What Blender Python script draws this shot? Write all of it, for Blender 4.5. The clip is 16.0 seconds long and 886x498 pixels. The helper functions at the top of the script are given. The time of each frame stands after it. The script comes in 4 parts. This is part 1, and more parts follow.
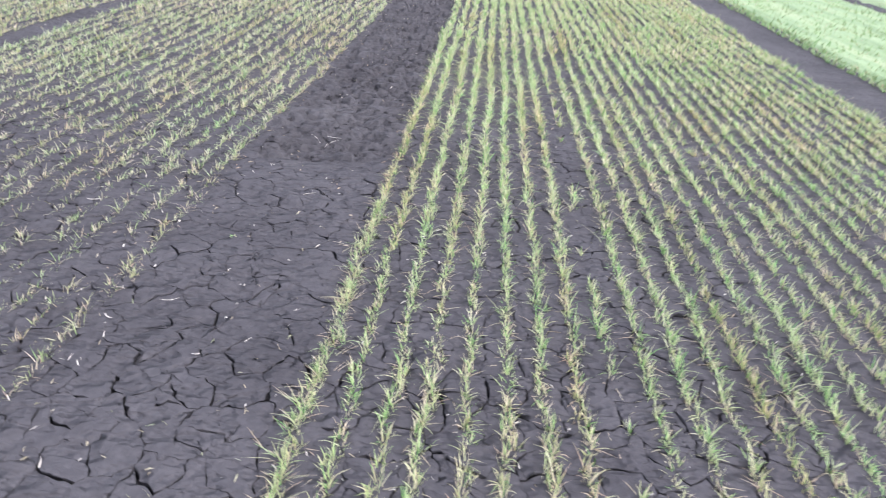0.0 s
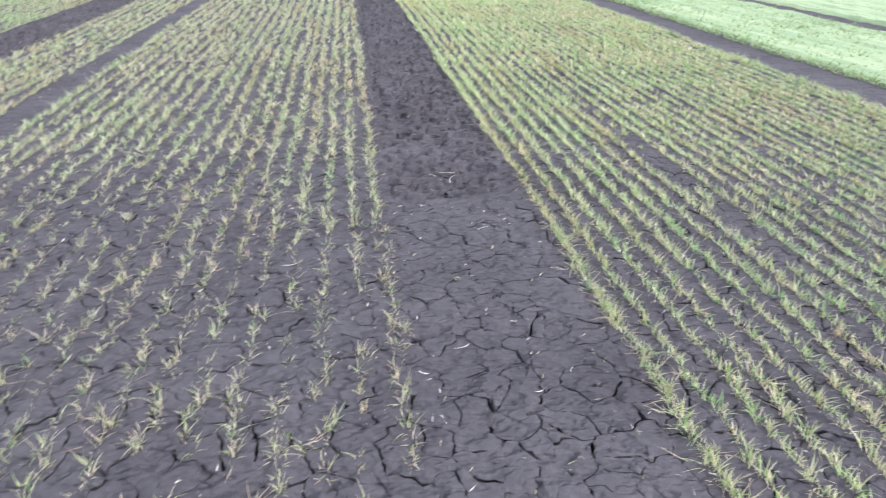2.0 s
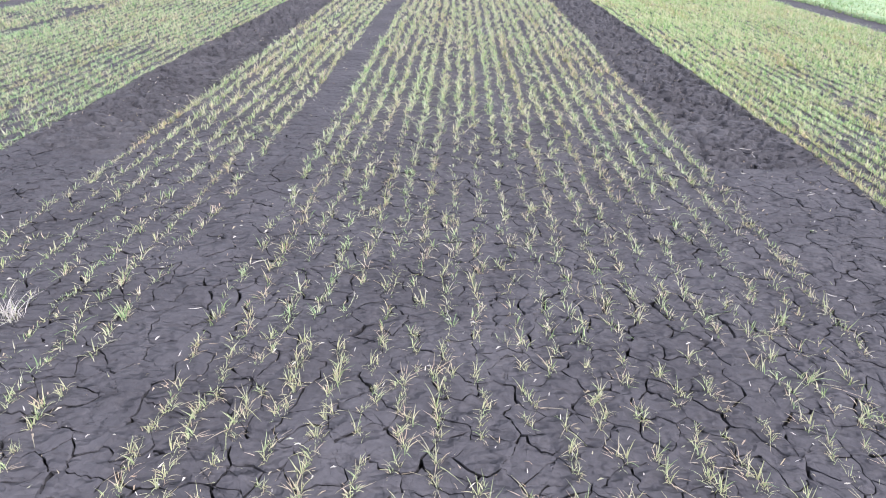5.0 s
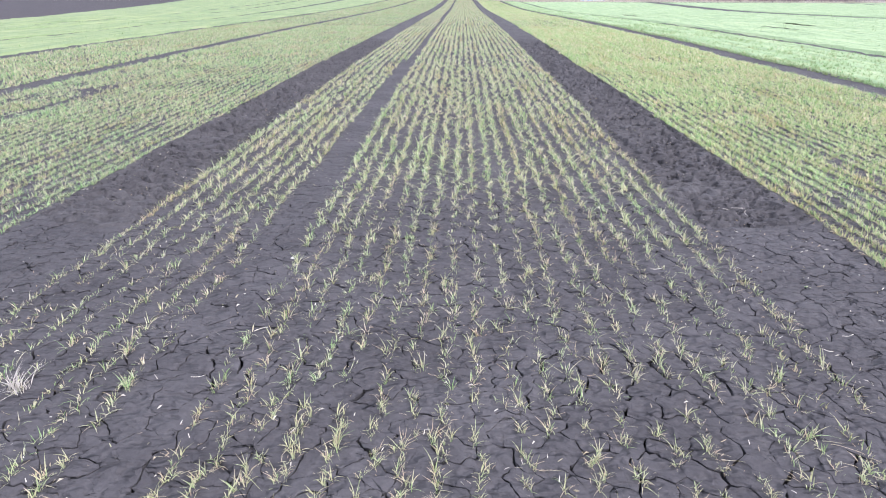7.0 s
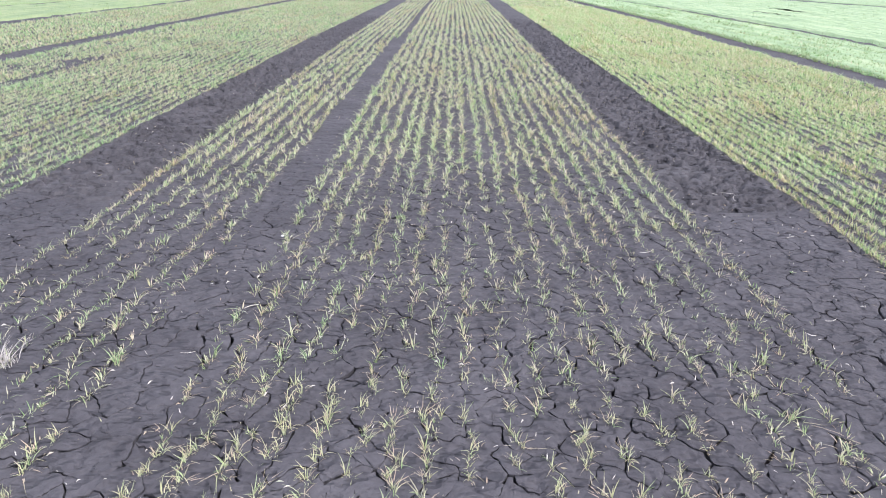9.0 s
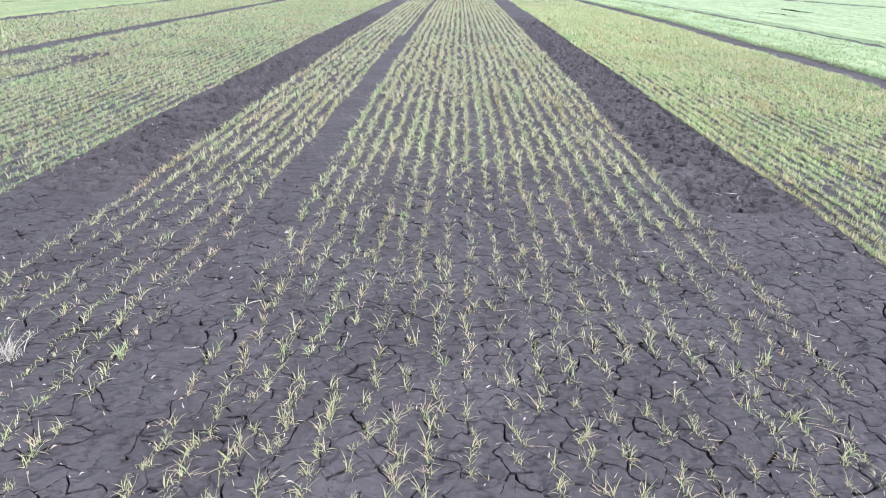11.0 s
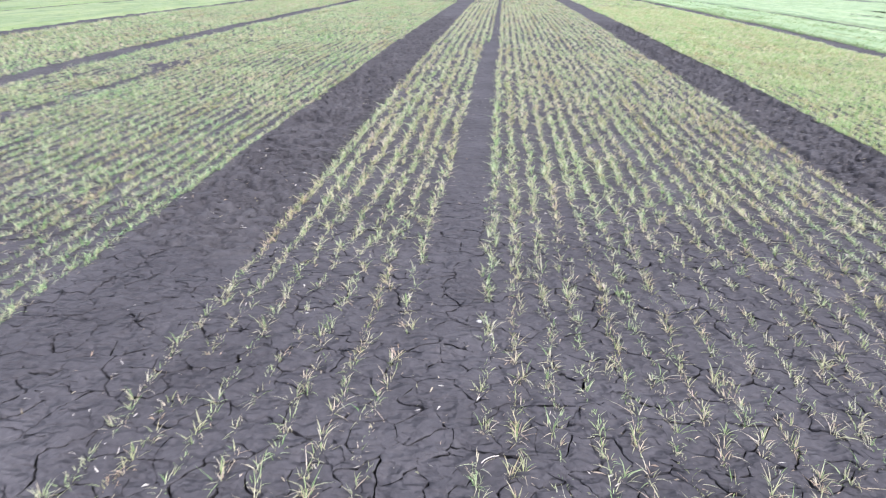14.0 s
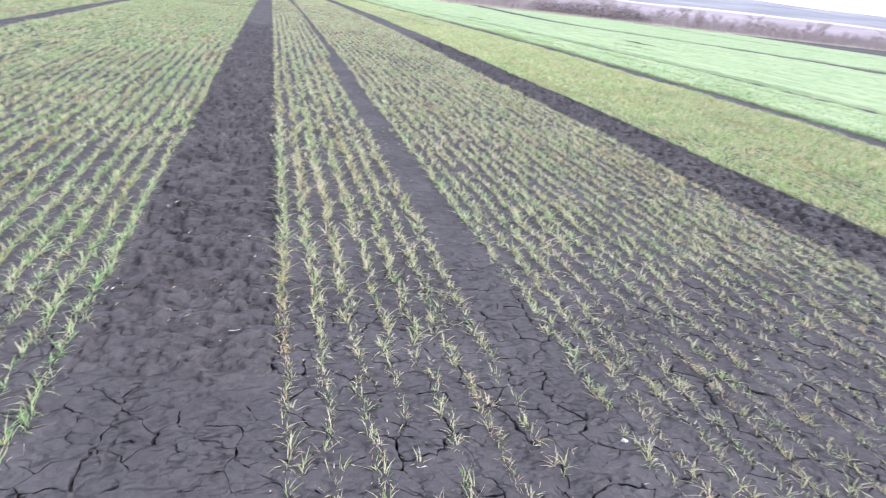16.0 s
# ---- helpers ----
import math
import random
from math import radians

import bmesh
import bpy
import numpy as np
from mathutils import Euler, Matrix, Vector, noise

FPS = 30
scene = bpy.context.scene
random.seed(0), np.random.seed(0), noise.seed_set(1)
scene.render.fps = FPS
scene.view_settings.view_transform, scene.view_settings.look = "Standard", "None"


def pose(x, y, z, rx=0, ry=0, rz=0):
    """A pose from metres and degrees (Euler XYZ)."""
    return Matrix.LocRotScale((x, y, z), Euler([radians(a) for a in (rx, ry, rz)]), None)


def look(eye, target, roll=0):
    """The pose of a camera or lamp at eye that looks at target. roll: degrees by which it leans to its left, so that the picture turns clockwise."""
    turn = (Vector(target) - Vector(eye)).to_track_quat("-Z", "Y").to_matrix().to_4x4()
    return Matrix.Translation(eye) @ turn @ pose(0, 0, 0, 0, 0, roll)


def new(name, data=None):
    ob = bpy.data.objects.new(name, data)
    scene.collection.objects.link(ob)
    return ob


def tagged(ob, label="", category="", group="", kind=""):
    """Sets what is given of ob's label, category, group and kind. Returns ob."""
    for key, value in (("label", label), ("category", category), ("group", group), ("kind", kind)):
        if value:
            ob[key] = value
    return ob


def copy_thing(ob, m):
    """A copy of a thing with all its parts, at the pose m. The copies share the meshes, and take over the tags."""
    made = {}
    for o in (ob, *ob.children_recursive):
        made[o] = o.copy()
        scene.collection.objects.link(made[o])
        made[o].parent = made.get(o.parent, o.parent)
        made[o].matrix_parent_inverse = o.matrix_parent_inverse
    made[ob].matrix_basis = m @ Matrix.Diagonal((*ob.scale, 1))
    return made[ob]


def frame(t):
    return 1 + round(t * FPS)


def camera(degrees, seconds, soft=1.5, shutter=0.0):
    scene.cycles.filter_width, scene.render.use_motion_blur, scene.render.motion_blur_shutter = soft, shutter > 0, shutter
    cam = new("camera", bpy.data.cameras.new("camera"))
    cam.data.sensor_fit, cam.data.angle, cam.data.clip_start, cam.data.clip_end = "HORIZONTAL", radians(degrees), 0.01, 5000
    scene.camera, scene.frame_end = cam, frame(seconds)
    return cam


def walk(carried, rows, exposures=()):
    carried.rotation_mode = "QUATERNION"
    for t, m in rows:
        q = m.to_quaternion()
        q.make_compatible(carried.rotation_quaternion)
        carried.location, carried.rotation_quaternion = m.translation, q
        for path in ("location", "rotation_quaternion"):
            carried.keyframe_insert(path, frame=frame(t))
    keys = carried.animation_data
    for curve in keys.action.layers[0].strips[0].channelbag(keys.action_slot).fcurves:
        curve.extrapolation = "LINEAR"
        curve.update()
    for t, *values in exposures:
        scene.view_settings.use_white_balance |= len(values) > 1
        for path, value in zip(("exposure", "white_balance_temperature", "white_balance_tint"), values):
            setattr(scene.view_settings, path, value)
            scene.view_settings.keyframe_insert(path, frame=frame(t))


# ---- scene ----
EXPO, KELVIN, TINT, SUN = 1.69, 6430, 19, 0.9
LENS = 70.6
cam = camera(LENS, 16.0, soft=1.05, shutter=0.2)
# seconds, stops by which the clip's camera brightens its picture
EXPOSED = [(0.0, 0.0), (2.0, 0.0), (3.0, 0.06), (3.5, 0.1), (4.0, 0.16), (4.5, 0.1), (7.0, 0.0), (8.5, -0.02), (11.0, 0.0), (12.0, 0.0), (12.5, 0.12), (13.0, 0.06),
           (14.0, 0.04), (14.5, 0.0), (15.0, -0.06), (15.5, -0.04), (16.0, 0.0)]
# seconds, x, y, z, turn to the left, tilt up, roll
PATH = [
    (0, 3.049, 3.272, 1.493, 2.34, -30.55, 4.88),
    (0.1, 3.002, 3.330, 1.499, 4.19, -31.08, 2.78),
    (0.4, 2.833, 3.487, 1.542, 12.61, -29.73, 1.51),
    (0.5, 2.776, 3.509, 1.520, 13.28, -29.47, 2.56),
    (0.6, 2.680, 3.552, 1.510, 12.25, -29.80, 3.59),
    (0.7, 2.606, 3.565, 1.487, 10.47, -29.68, 2.33),
    (0.8, 2.475, 3.585, 1.455, 6.54, -32.20, -0.39),
    (0.9, 2.398, 3.583, 1.490, 1.90, -32.46, -1.24),
    (1, 2.301, 3.585, 1.521, -4.82, -33.07, 1.40),
    (1.1, 2.233, 3.566, 1.538, -7.52, -32.18, 2.97),
    (1.4, 1.980, 3.422, 1.506, -14.35, -24.72, 4.04),
    (1.5, 1.924, 3.378, 1.487, -15.45, -24.76, 2.33),
    (1.6, 1.861, 3.324, 1.443, -15.41, -25.72, -0.73),
    (1.9, 1.635, 3.250, 1.513, -10.98, -27.48, -0.07),
    (2, 1.536, 3.235, 1.491, -8.65, -27.99, 1.25),
    (2.1, 1.455, 3.224, 1.504, -6.80, -28.66, 1.77),
    (2.2, 1.326, 3.220, 1.474, -4.33, -28.66, 2.01),
    (2.4, 1.135, 3.196, 1.472, -4.55, -29.30, 1.86),
    (2.5, 1.058, 3.181, 1.488, -4.45, -29.64, 3.06),
    (2.6, 0.982, 3.152, 1.515, -3.50, -30.28, 4.37),
    (2.9, 0.852, 3.060, 1.525, -3.58, -30.18, 4.87),
    (3, 0.810, 3.003, 1.522, -5.36, -29.40, 3.32),
    (3.2, 0.715, 2.874, 1.468, -12.18, -28.12, 1.38),
    (3.4, 0.611, 2.801, 1.461, -12.34, -29.28, -0.99),
    (3.5, 0.568, 2.780, 1.466, -10.54, -30.07, -2.47),
    (3.6, 0.533, 2.756, 1.477, -7.01, -31.14, -3.61),
    (3.9, 0.416, 2.718, 1.500, -0.11, -30.73, -2.64),
    (4, 0.338, 2.713, 1.495, 1.57, -29.55, -0.50),
    (4.1, 0.286, 2.699, 1.489, 2.17, -28.79, 0.43),
    (4.4, 0.078, 2.661, 1.475, 1.07, -28.16, 1.26),
    (4.5, 0.045, 2.647, 1.480, 0.46, -28.43, 1.80),
    (4.7, 0.019, 2.622, 1.489, 0.80, -28.82, 2.00),
    (6.8, 0.071, 2.536, 1.534, 2.57, -22.97, -0.07),
    (7, 0.063, 2.533, 1.533, 1.78, -22.76, 0.19),
    (7.5, 0.057, 2.532, 1.533, 1.07, -22.71, 1.12),
    (8, 0.051, 2.532, 1.530, 0.66, -23.79, 1.35),
    (8.5, 0.046, 2.529, 1.533, 0.50, -24.41, 1.56),
    (11, 0.042, 2.523, 1.529, 0.81, -24.66, 1.96),
    (11.2, 0.072, 2.520, 1.518, 1.39, -24.98, 1.80),
    (11.5, 0.104, 2.525, 1.492, 3.06, -28.79, -0.32),
    (11.7, 0.101, 2.530, 1.495, 4.17, -30.03, -1.85),
    (12, 0.042, 2.559, 1.505, 4.88, -30.52, -1.14),
    (12.2, -0.056, 2.601, 1.501, 3.38, -29.58, 0.03),
    (12.4, -0.209, 2.676, 1.501, -0.85, -26.23, 1.73),
    (12.5, -0.286, 2.708, 1.513, -1.55, -25.53, 2.33),
    (12.6, -0.383, 2.741, 1.536, -1.08, -23.29, 4.03),
    (12.8, -0.465, 2.800, 1.537, 1.83, -22.42, 4.25),
    (13, -0.533, 2.900, 1.510, 3.72, -24.24, 4.94),
    (13.1, -0.559, 2.952, 1.495, 4.52, -24.97, 4.16),
    (13.2, -0.599, 3.058, 1.497, 5.85, -25.77, 1.35),
    (13.4, -0.673, 3.215, 1.509, 9.14, -24.24, -0.35),
    (13.5, -0.702, 3.270, 1.518, 9.66, -23.82, 0.54),
    (13.7, -0.765, 3.384, 1.510, 10.55, -24.04, 0.27),
    (13.9, -0.861, 3.490, 1.481, 7.82, -24.71, 1.01),
    (14, -0.944, 3.561, 1.478, 4.65, -24.69, 1.66),
    (14.1, -1.029, 3.608, 1.459, 1.56, -23.27, 2.75),
    (14.2, -1.130, 3.681, 1.471, -0.25, -22.03, 1.52),
    (14.3, -1.173, 3.717, 1.484, -0.73, -21.26, 2.19),
    (14.4, -1.273, 3.793, 1.496, -1.24, -20.37, 2.49),
    (14.5, -1.329, 3.838, 1.485, -0.14, -19.97, 2.73),
    (14.7, -1.446, 3.973, 1.458, 1.93, -20.83, 4.23),
    (14.8, -1.504, 4.056, 1.422, 3.97, -21.48, 3.84),
    (14.9, -1.586, 4.124, 1.432, 6.24, -24.54, 0.91),
    (15, -1.620, 4.179, 1.505, 10.01, -24.38, 0.04),
    (15.1, -1.656, 4.216, 1.519, 11.69, -23.64, 1.62),
    (15.4, -1.830, 4.331, 1.495, 11.46, -23.06, 3.81),
    (15.5, -1.891, 4.357, 1.474, 9.45, -22.83, 3.78),
    (15.6, -1.956, 4.376, 1.426, 3.26, -21.67, 4.58),
    (15.8, -2.112, 4.393, 1.454, -7.94, -22.95, 4.01),
    (15.9, -2.178, 4.398, 1.478, -12.65, -23.29, 6.02),
    (16, -2.244, 4.392, 1.479, -16.48, -22.58, 6.75),
]
walk(cam, [(t, pose(x, y, z, 90 + tilt, 0, turn) @ pose(0, 0, 0, 0, 0, roll)) for t, x, y, z, turn, tilt, roll in PATH],
     exposures=[(t, EXPO + d, KELVIN, TINT) for t, d in EXPOSED])

# ---- light: overcast late-autumn day ----
world = bpy.data.worlds.new("sky")
scene.world = world
world.use_nodes = True
wn, wl = world.node_tree.nodes, world.node_tree.links
sky = wn.new("ShaderNodeTexSky")
sky.sky_type, sky.sun_disc = "NISHITA", False
sky.sun_elevation, sky.sun_rotation = radians(52), radians(120)
sky.dust_density, sky.ozone_density = 1.2, 1.0
veil = wn.new("ShaderNodeHueSaturation")               # cloud cover evens out the sky's colour
veil.inputs["Saturation"].default_value = 0.5
wl.new(sky.outputs[0], veil.inputs["Color"])
wl.new(veil.outputs[0], wn["Background"].inputs[0])
wn["Background"].inputs[1].default_value = 0.15
sun_data = bpy.data.lights.new("sun", "SUN")
sun_data.energy, sun_data.angle, sun_data.color = SUN, radians(40), (0.93, 0.97, 1.0)
sun = new("sun", sun_data)
sun.matrix_world = look((math.sin(radians(120)) * 40, math.cos(radians(120)) * 40, 51), (0, 0, 0))

# ---- plan, in metres: x across the plots, y along the rows ----
FIELD_END = 124.0
ROWS_MID = [-2.18 + 0.143 * i for i in range(7)] + [-0.94 + 0.1365 * i for i in range(20)]
ROWS_RIGHT = [2.60 + 0.1275 * i for i in range(30)]
ROWS_LEFT = [-3.04 - 0.1275 * i for i in range(30)]
PATHS = [(1.78, 2.50), (-2.95, -2.27)]                      # bare paths beside the middle plot
STRIPS = [(6.44, 6.96), (-7.20, -6.72), (10.06, 10.38), (-10.72, -10.42), (27.1, 29.7), (-14.02, -13.78), (-17.12, -16.88), (-19.28, -19.02), (61.1, 62.9)]


# ---- helpers ----
table = np.random.RandomState(7).rand(256, 256)


def vnoise(x, y, scale, seed=0):
    """Smooth lattice noise, 0 to 1."""
    x, y = x / scale + 17.3 * seed, y / scale + 9.1 * seed
    i, j = np.floor(x).astype(int), np.floor(y).astype(int)
    u, v = x - i, y - j
    u, v = u * u * (3 - 2 * u), v * v * (3 - 2 * v)
    a, b = table[i % 256, j % 256], table[(i + 1) % 256, j % 256]
    c, d = table[i % 256, (j + 1) % 256], table[(i + 1) % 256, (j + 1) % 256]
    return (a * (1 - u) + b * u) * (1 - v) + (c * (1 - u) + d * u) * v


def ramp01(x, a, b):
    t = np.clip((x - a) / (b - a), 0, 1)
    return t * t * (3 - 2 * t)


def mesh_of(name, verts, faces, materials, index=None, smooth=False):
    """A mesh from arrays; all faces have the same number of corners."""
    me = bpy.data.meshes.new(name)
    verts, faces = np.array(verts, np.float32), np.asarray(faces, np.int32)
    verts[:, 0] -= 0.0034 * np.clip(verts[:, 1] - 8, 0, 300)      # the rows bear slightly to the left
    k = faces.shape[1]
    me.vertices.add(len(verts))
    me.vertices.foreach_set("co", verts.ravel())
    me.loops.add(faces.size)
    me.loops.foreach_set("vertex_index", faces.ravel())
    me.polygons.add(len(faces))
    me.polygons.foreach_set("loop_start", np.arange(0, faces.size, k, dtype=np.int32))
    if index is not None:
        me.polygons.foreach_set("material_index", np.asarray(index, np.int32))
    me.polygons.foreach_set("use_smooth", np.full(len(faces), smooth))
    for m in materials:
        me.materials.append(m)
    me.update(calc_edges=True)
    me.validate()
    return me


def part(name, bm, material, parent, label=""):
    """Links a bmesh as one mesh object under a thing or a part."""
    me = bpy.data.meshes.new(name)
    bm.to_mesh(me)
    bm.free()
    me.materials.append(material)
    ob = new(name, me)
    ob.parent = parent
    return tagged(ob, label)


def height(x, y):
    """The lie of the land, without cracks: the field sinks a little and leans to one side farther off, with a dip behind it."""
    z = (vnoise(x, y, 2.3, 1) - 0.5) * 0.03 * ramp01(y, -5, 3) + (vnoise(x, y, 0.55, 2) - 0.5) * 0.010
    z = z - 0.62 * ramp01(y, 12, 85) - 0.03 * np.clip(x, -12, 12) * ramp01(y, 30, 95)
    return z - 4.6 * ramp01(y, FIELD_END + 4, 255) - 2.0 * ramp01(np.abs(x), 120, 500)


def bare(x):
    """1 on the bare paths and strips, 0 on the sown plots."""
    s = np.zeros(np.shape(x))
    for a, b in PATHS + STRIPS:
        s = np.maximum(s, ramp01(x, a - 0.06, a + 0.08) * (1 - ramp01(x, b - 0.08, b + 0.06)))
    return s


def slant(y):
    """The slanting edge between the last plot and the ploughed land."""
    return -23.6 - (y - 36) * 0.24


def field_end(x):
    """How far the sown plots reach."""
    return FIELD_END - 15 * np.clip((-15 - x) / 15, 0, 9)


def verge_line(x):
    """Where the field, sown or ploughed, meets the dry verge."""
    return np.maximum(field_end(x), 93.0)


def fan(x, y):
    """The outer plots spread apart a little with the distance."""
    return x - 0.10 * np.clip((-11 - x) / 5, 0, 1) * np.clip(y - 45, 0, 80) + 0.07 * np.clip((x - 15) / 12, 0, 1) * (y - 48)


# ---- materials ----
def material(name, rough=0.8):
    m = bpy.data.materials.new(name)
    m.use_nodes = True
    n, l = m.node_tree.nodes, m.node_tree.links
    b = n["Principled BSDF"]
    b.inputs["Roughness"].default_value = rough
    b.inputs["Specular IOR Level"].default_value = 0.25
    return m, n, l, b


def noise_node(n, l, scale, detail=4.0, stretch=None):
    """Noise in object space, in metres."""
    tc = n.new("ShaderNodeTexCoord")
    t = n.new("ShaderNodeTexNoise")
    t.inputs["Scale"].default_value, t.inputs["Detail"].default_value = scale, detail
    if stretch:
        mp = n.new("ShaderNodeMapping")
        mp.inputs["Scale"].default_value = stretch
        l.new(tc.outputs["Object"], mp.inputs[0])
        l.new(mp.outputs[0], t.inputs["Vector"])
    else:
        l.new(tc.outputs["Object"], t.inputs["Vector"])
    return t.outputs["Fac"]


def ramp_node(n, l, fac, stops):
    r = n.new("ShaderNodeValToRGB")
    e = r.color_ramp.elements
    while len(e) < len(stops):
        e.new(0.5)
    for k, (p, c) in zip(e, stops):
        k.position, k.color = p, (*c, 1)
    l.new(fac, r.inputs[0])
    return r.outputs[0]


def mixed(n, l, fac, a, b, how="MIX"):
    m = n.new("ShaderNodeMix")
    m.data_type, m.blend_type = "RGBA", how
    if isinstance(fac, float):
        m.inputs[0].default_value = fac
    else:
        l.new(fac, m.inputs[0])
    l.new(a, m.inputs[6])
    l.new(b, m.inputs[7])
    return m.outputs[2]


def bump(n, l, b, fac, strength, distance, before=None):
    k = n.new("ShaderNodeBump")
    k.inputs["Strength"].default_value, k.inputs["Distance"].default_value = strength, distance
    l.new(fac, k.inputs["Height"])
    if before:
        l.new(before, k.inputs["Normal"])
    l.new(k.outputs[0], b.inputs["Normal"])
    return k.outputs[0]


def soil(name, dark, mid, pale, relief=0.0):
    m, n, l, b = material(name, 0.92)
    big = ramp_node(n, l, noise_node(n, l, 1.7, 6), [(0.3, dark), (0.52, mid), (0.75, pale)])
    fine = ramp_node(n, l, noise_node(n, l, 38, 6), [(0.25, dark), (0.5, mid), (0.8, pale)])
    l.new(mixed(n, l, 0.5, big, fine), b.inputs["Base Color"])
    one = bump(n, l, b, noise_node(n, l, 26, 5, (0.8, 1, 1)), 0.75, 0.017)
    if relief:
        dent = n.new("ShaderNodeMapRange")               # small hollows, longer across the rows
        dent.inputs["From Min"].default_value, dent.inputs["From Max"].default_value = 0.46, 0.72
        dent.inputs["To Min"].default_value, dent.inputs["To Max"].default_value = 1.0, 0.0
        l.new(noise_node(n, l, 16, 2, (0.6, 1, 1)), dent.inputs["Value"])
        one = bump(n, l, b, dent.outputs[0], 0.9, relief, one)
    v = n.new("ShaderNodeTexVoronoi")
    v.feature = "DISTANCE_TO_EDGE"
    v.inputs["Scale"].default_value = 11
    tc, warp, add = n.new("ShaderNodeTexCoord"), n.new("ShaderNodeTexNoise"), n.new("ShaderNodeMix")
    warp.inputs["Scale"].default_value = 14
    l.new(tc.outputs["Object"], warp.inputs["Vector"])
    add.data_type, add.blend_type = "RGBA", "ADD"
    add.inputs[0].default_value = 0.09
    l.new(tc.outputs["Object"], add.inputs[6])
    l.new(warp.outputs["Color"], add.inputs[7])
    l.new(add.outputs[2], v.inputs["Vector"])
    seam = n.new("ShaderNodeMapRange")
    seam.inputs["From Max"].default_value = 0.05
    l.new(v.outputs["Distance"], seam.inputs["Value"])
    one = bump(n, l, b, seam.outputs[0], 0.3, 0.005, one)
    bump(n, l, b, noise_node(n, l, 110, 4), 0.6, 0.004, one)
    return m


def leaves(name, stops, patches, gloss=0.55):
    """Blades: each island takes its own colour; broad patches in the stand shift it."""
    m, n, l, b = material(name, gloss)
    g = n.new("ShaderNodeNewGeometry")
    own = ramp_node(n, l, g.outputs["Random Per Island"], stops)
    patch = ramp_node(n, l, noise_node(n, l, 0.8, 3), patches)
    col = mixed(n, l, 0.75, own, patch, "MULTIPLY")
    clump = ramp_node(n, l, noise_node(n, l, 9, 2), [(0.32, (1.08, 0.98, 0.90)), (0.5, (1.0, 1.0, 1.0)), (0.68, (0.66, 0.93, 0.68))])
    col = mixed(n, l, 0.65, col, clump, "MULTIPLY")
    withered = ramp_node(n, l, noise_node(n, l, 4.5, 4, (1, 0.08, 1)), [(0.34, (0.92, 0.76, 0.66)), (0.47, (1.0, 0.98, 0.96)), (0.68, (0.88, 1.0, 0.86))])
    col = mixed(n, l, 0.65, col, withered, "MULTIPLY")
    l.new(col, b.inputs["Base Color"])
    tr = n.new("ShaderNodeBsdfTranslucent")
    l.new(col, tr.inputs[0])
    mx = n.new("ShaderNodeMixShader")
    mx.inputs[0].default_value = 0.3
    l.new(b.outputs[0], mx.inputs[1])
    l.new(tr.outputs[0], mx.inputs[2])
    l.new(mx.outputs[0], n["Material Output"].inputs[0])
    return m


def plain(name, stops, scale, rough=0.8, bumps=0.0, stretch=None):
    m, n, l, b = material(name, rough)
    l.new(ramp_node(n, l, noise_node(n, l, scale, 5, stretch), stops), b.inputs["Base Color"])
    if bumps:
        bump(n, l, b, noise_node(n, l, scale * 4, 5), 0.6, bumps)
    return m


SOIL = soil("dark_soil", (0.042, 0.039, 0.042), (0.071, 0.067, 0.071), (0.108, 0.102, 0.106), 0.028)
TRODDEN = soil("trodden_soil", (0.042, 0.039, 0.042), (0.071, 0.067, 0.070), (0.108, 0.103, 0.105), 0.02)
PLOUGHED = soil("ploughed_soil", (0.035, 0.030, 0.033), (0.055, 0.048, 0.052), (0.08, 0.07, 0.073))
STEPPE = plain("dry_meadow", [(0.3, (0.20, 0.16, 0.12)), (0.55, (0.30, 0.25, 0.19)), (0.75, (0.38, 0.33, 0.26))], 0.05, 0.95)
W_MID = leaves("pale_wheat", [(0.0, (0.690, 0.600, 0.530)), (0.3, (0.605, 0.568, 0.424)), (0.7, (0.450, 0.482, 0.292)), (1.0, (0.220, 0.345, 0.152))],
               [(0.3, (1.0, 0.96, 0.90)), (0.7, (0.88, 1.0, 0.86))])
W_SIDE = leaves("green_wheat", [(0.0, (0.610, 0.540, 0.462)), (0.35, (0.545, 0.525, 0.388)), (0.7, (0.410, 0.482, 0.296)), (1.0, (0.230, 0.396, 0.190))],
                [(0.3, (1.0, 0.95, 0.84)), (0.7, (0.80, 1.0, 0.78))])
W_RIGHT = leaves("yellowing_wheat", [(0.0, (0.735, 0.645, 0.525)), (0.35, (0.660, 0.630, 0.422)), (0.68, (0.505, 0.565, 0.308)), (1.0, (0.220, 0.430, 0.160))],
                 [(0.3, (1.0, 0.97, 0.92)), (0.7, (0.84, 1.0, 0.84))])
W_FAR = leaves("lush_wheat", [(0.0, (0.375, 0.415, 0.265)), (0.5, (0.31, 0.405, 0.222)), (1.0, (0.245, 0.375, 0.182))],
               [(0.3, (1.0, 1.0, 0.92)), (0.7, (0.92, 1.0, 0.88))])
DRY = leaves("dry_blade", [(0.0, (0.50, 0.40, 0.30)), (0.5, (0.55, 0.48, 0.36)), (0.88, (0.44, 0.34, 0.26)), (1.0, (0.62, 0.58, 0.48))],
             [(0.3, (1, 1, 1)), (0.7, (0.9, 0.9, 0.9))], 0.7)
STRAW = plain("bleached_straw", [(0.3, (0.50, 0.45, 0.38)), (0.7, (0.72, 0.68, 0.60))], 30, 0.7)
# grey twigs, paled and low in contrast to paint in the haze
TWIG = plain("hazed_grey_twigs", [(0.3, (0.34, 0.30, 0.31)), (0.7, (0.42, 0.375, 0.385))], 0.6, 0.9)
WEEDY = plain("weathered_stems", [(0.3, (0.36, 0.33, 0.29)), (0.7, (0.52, 0.49, 0.44))], 30, 0.8)
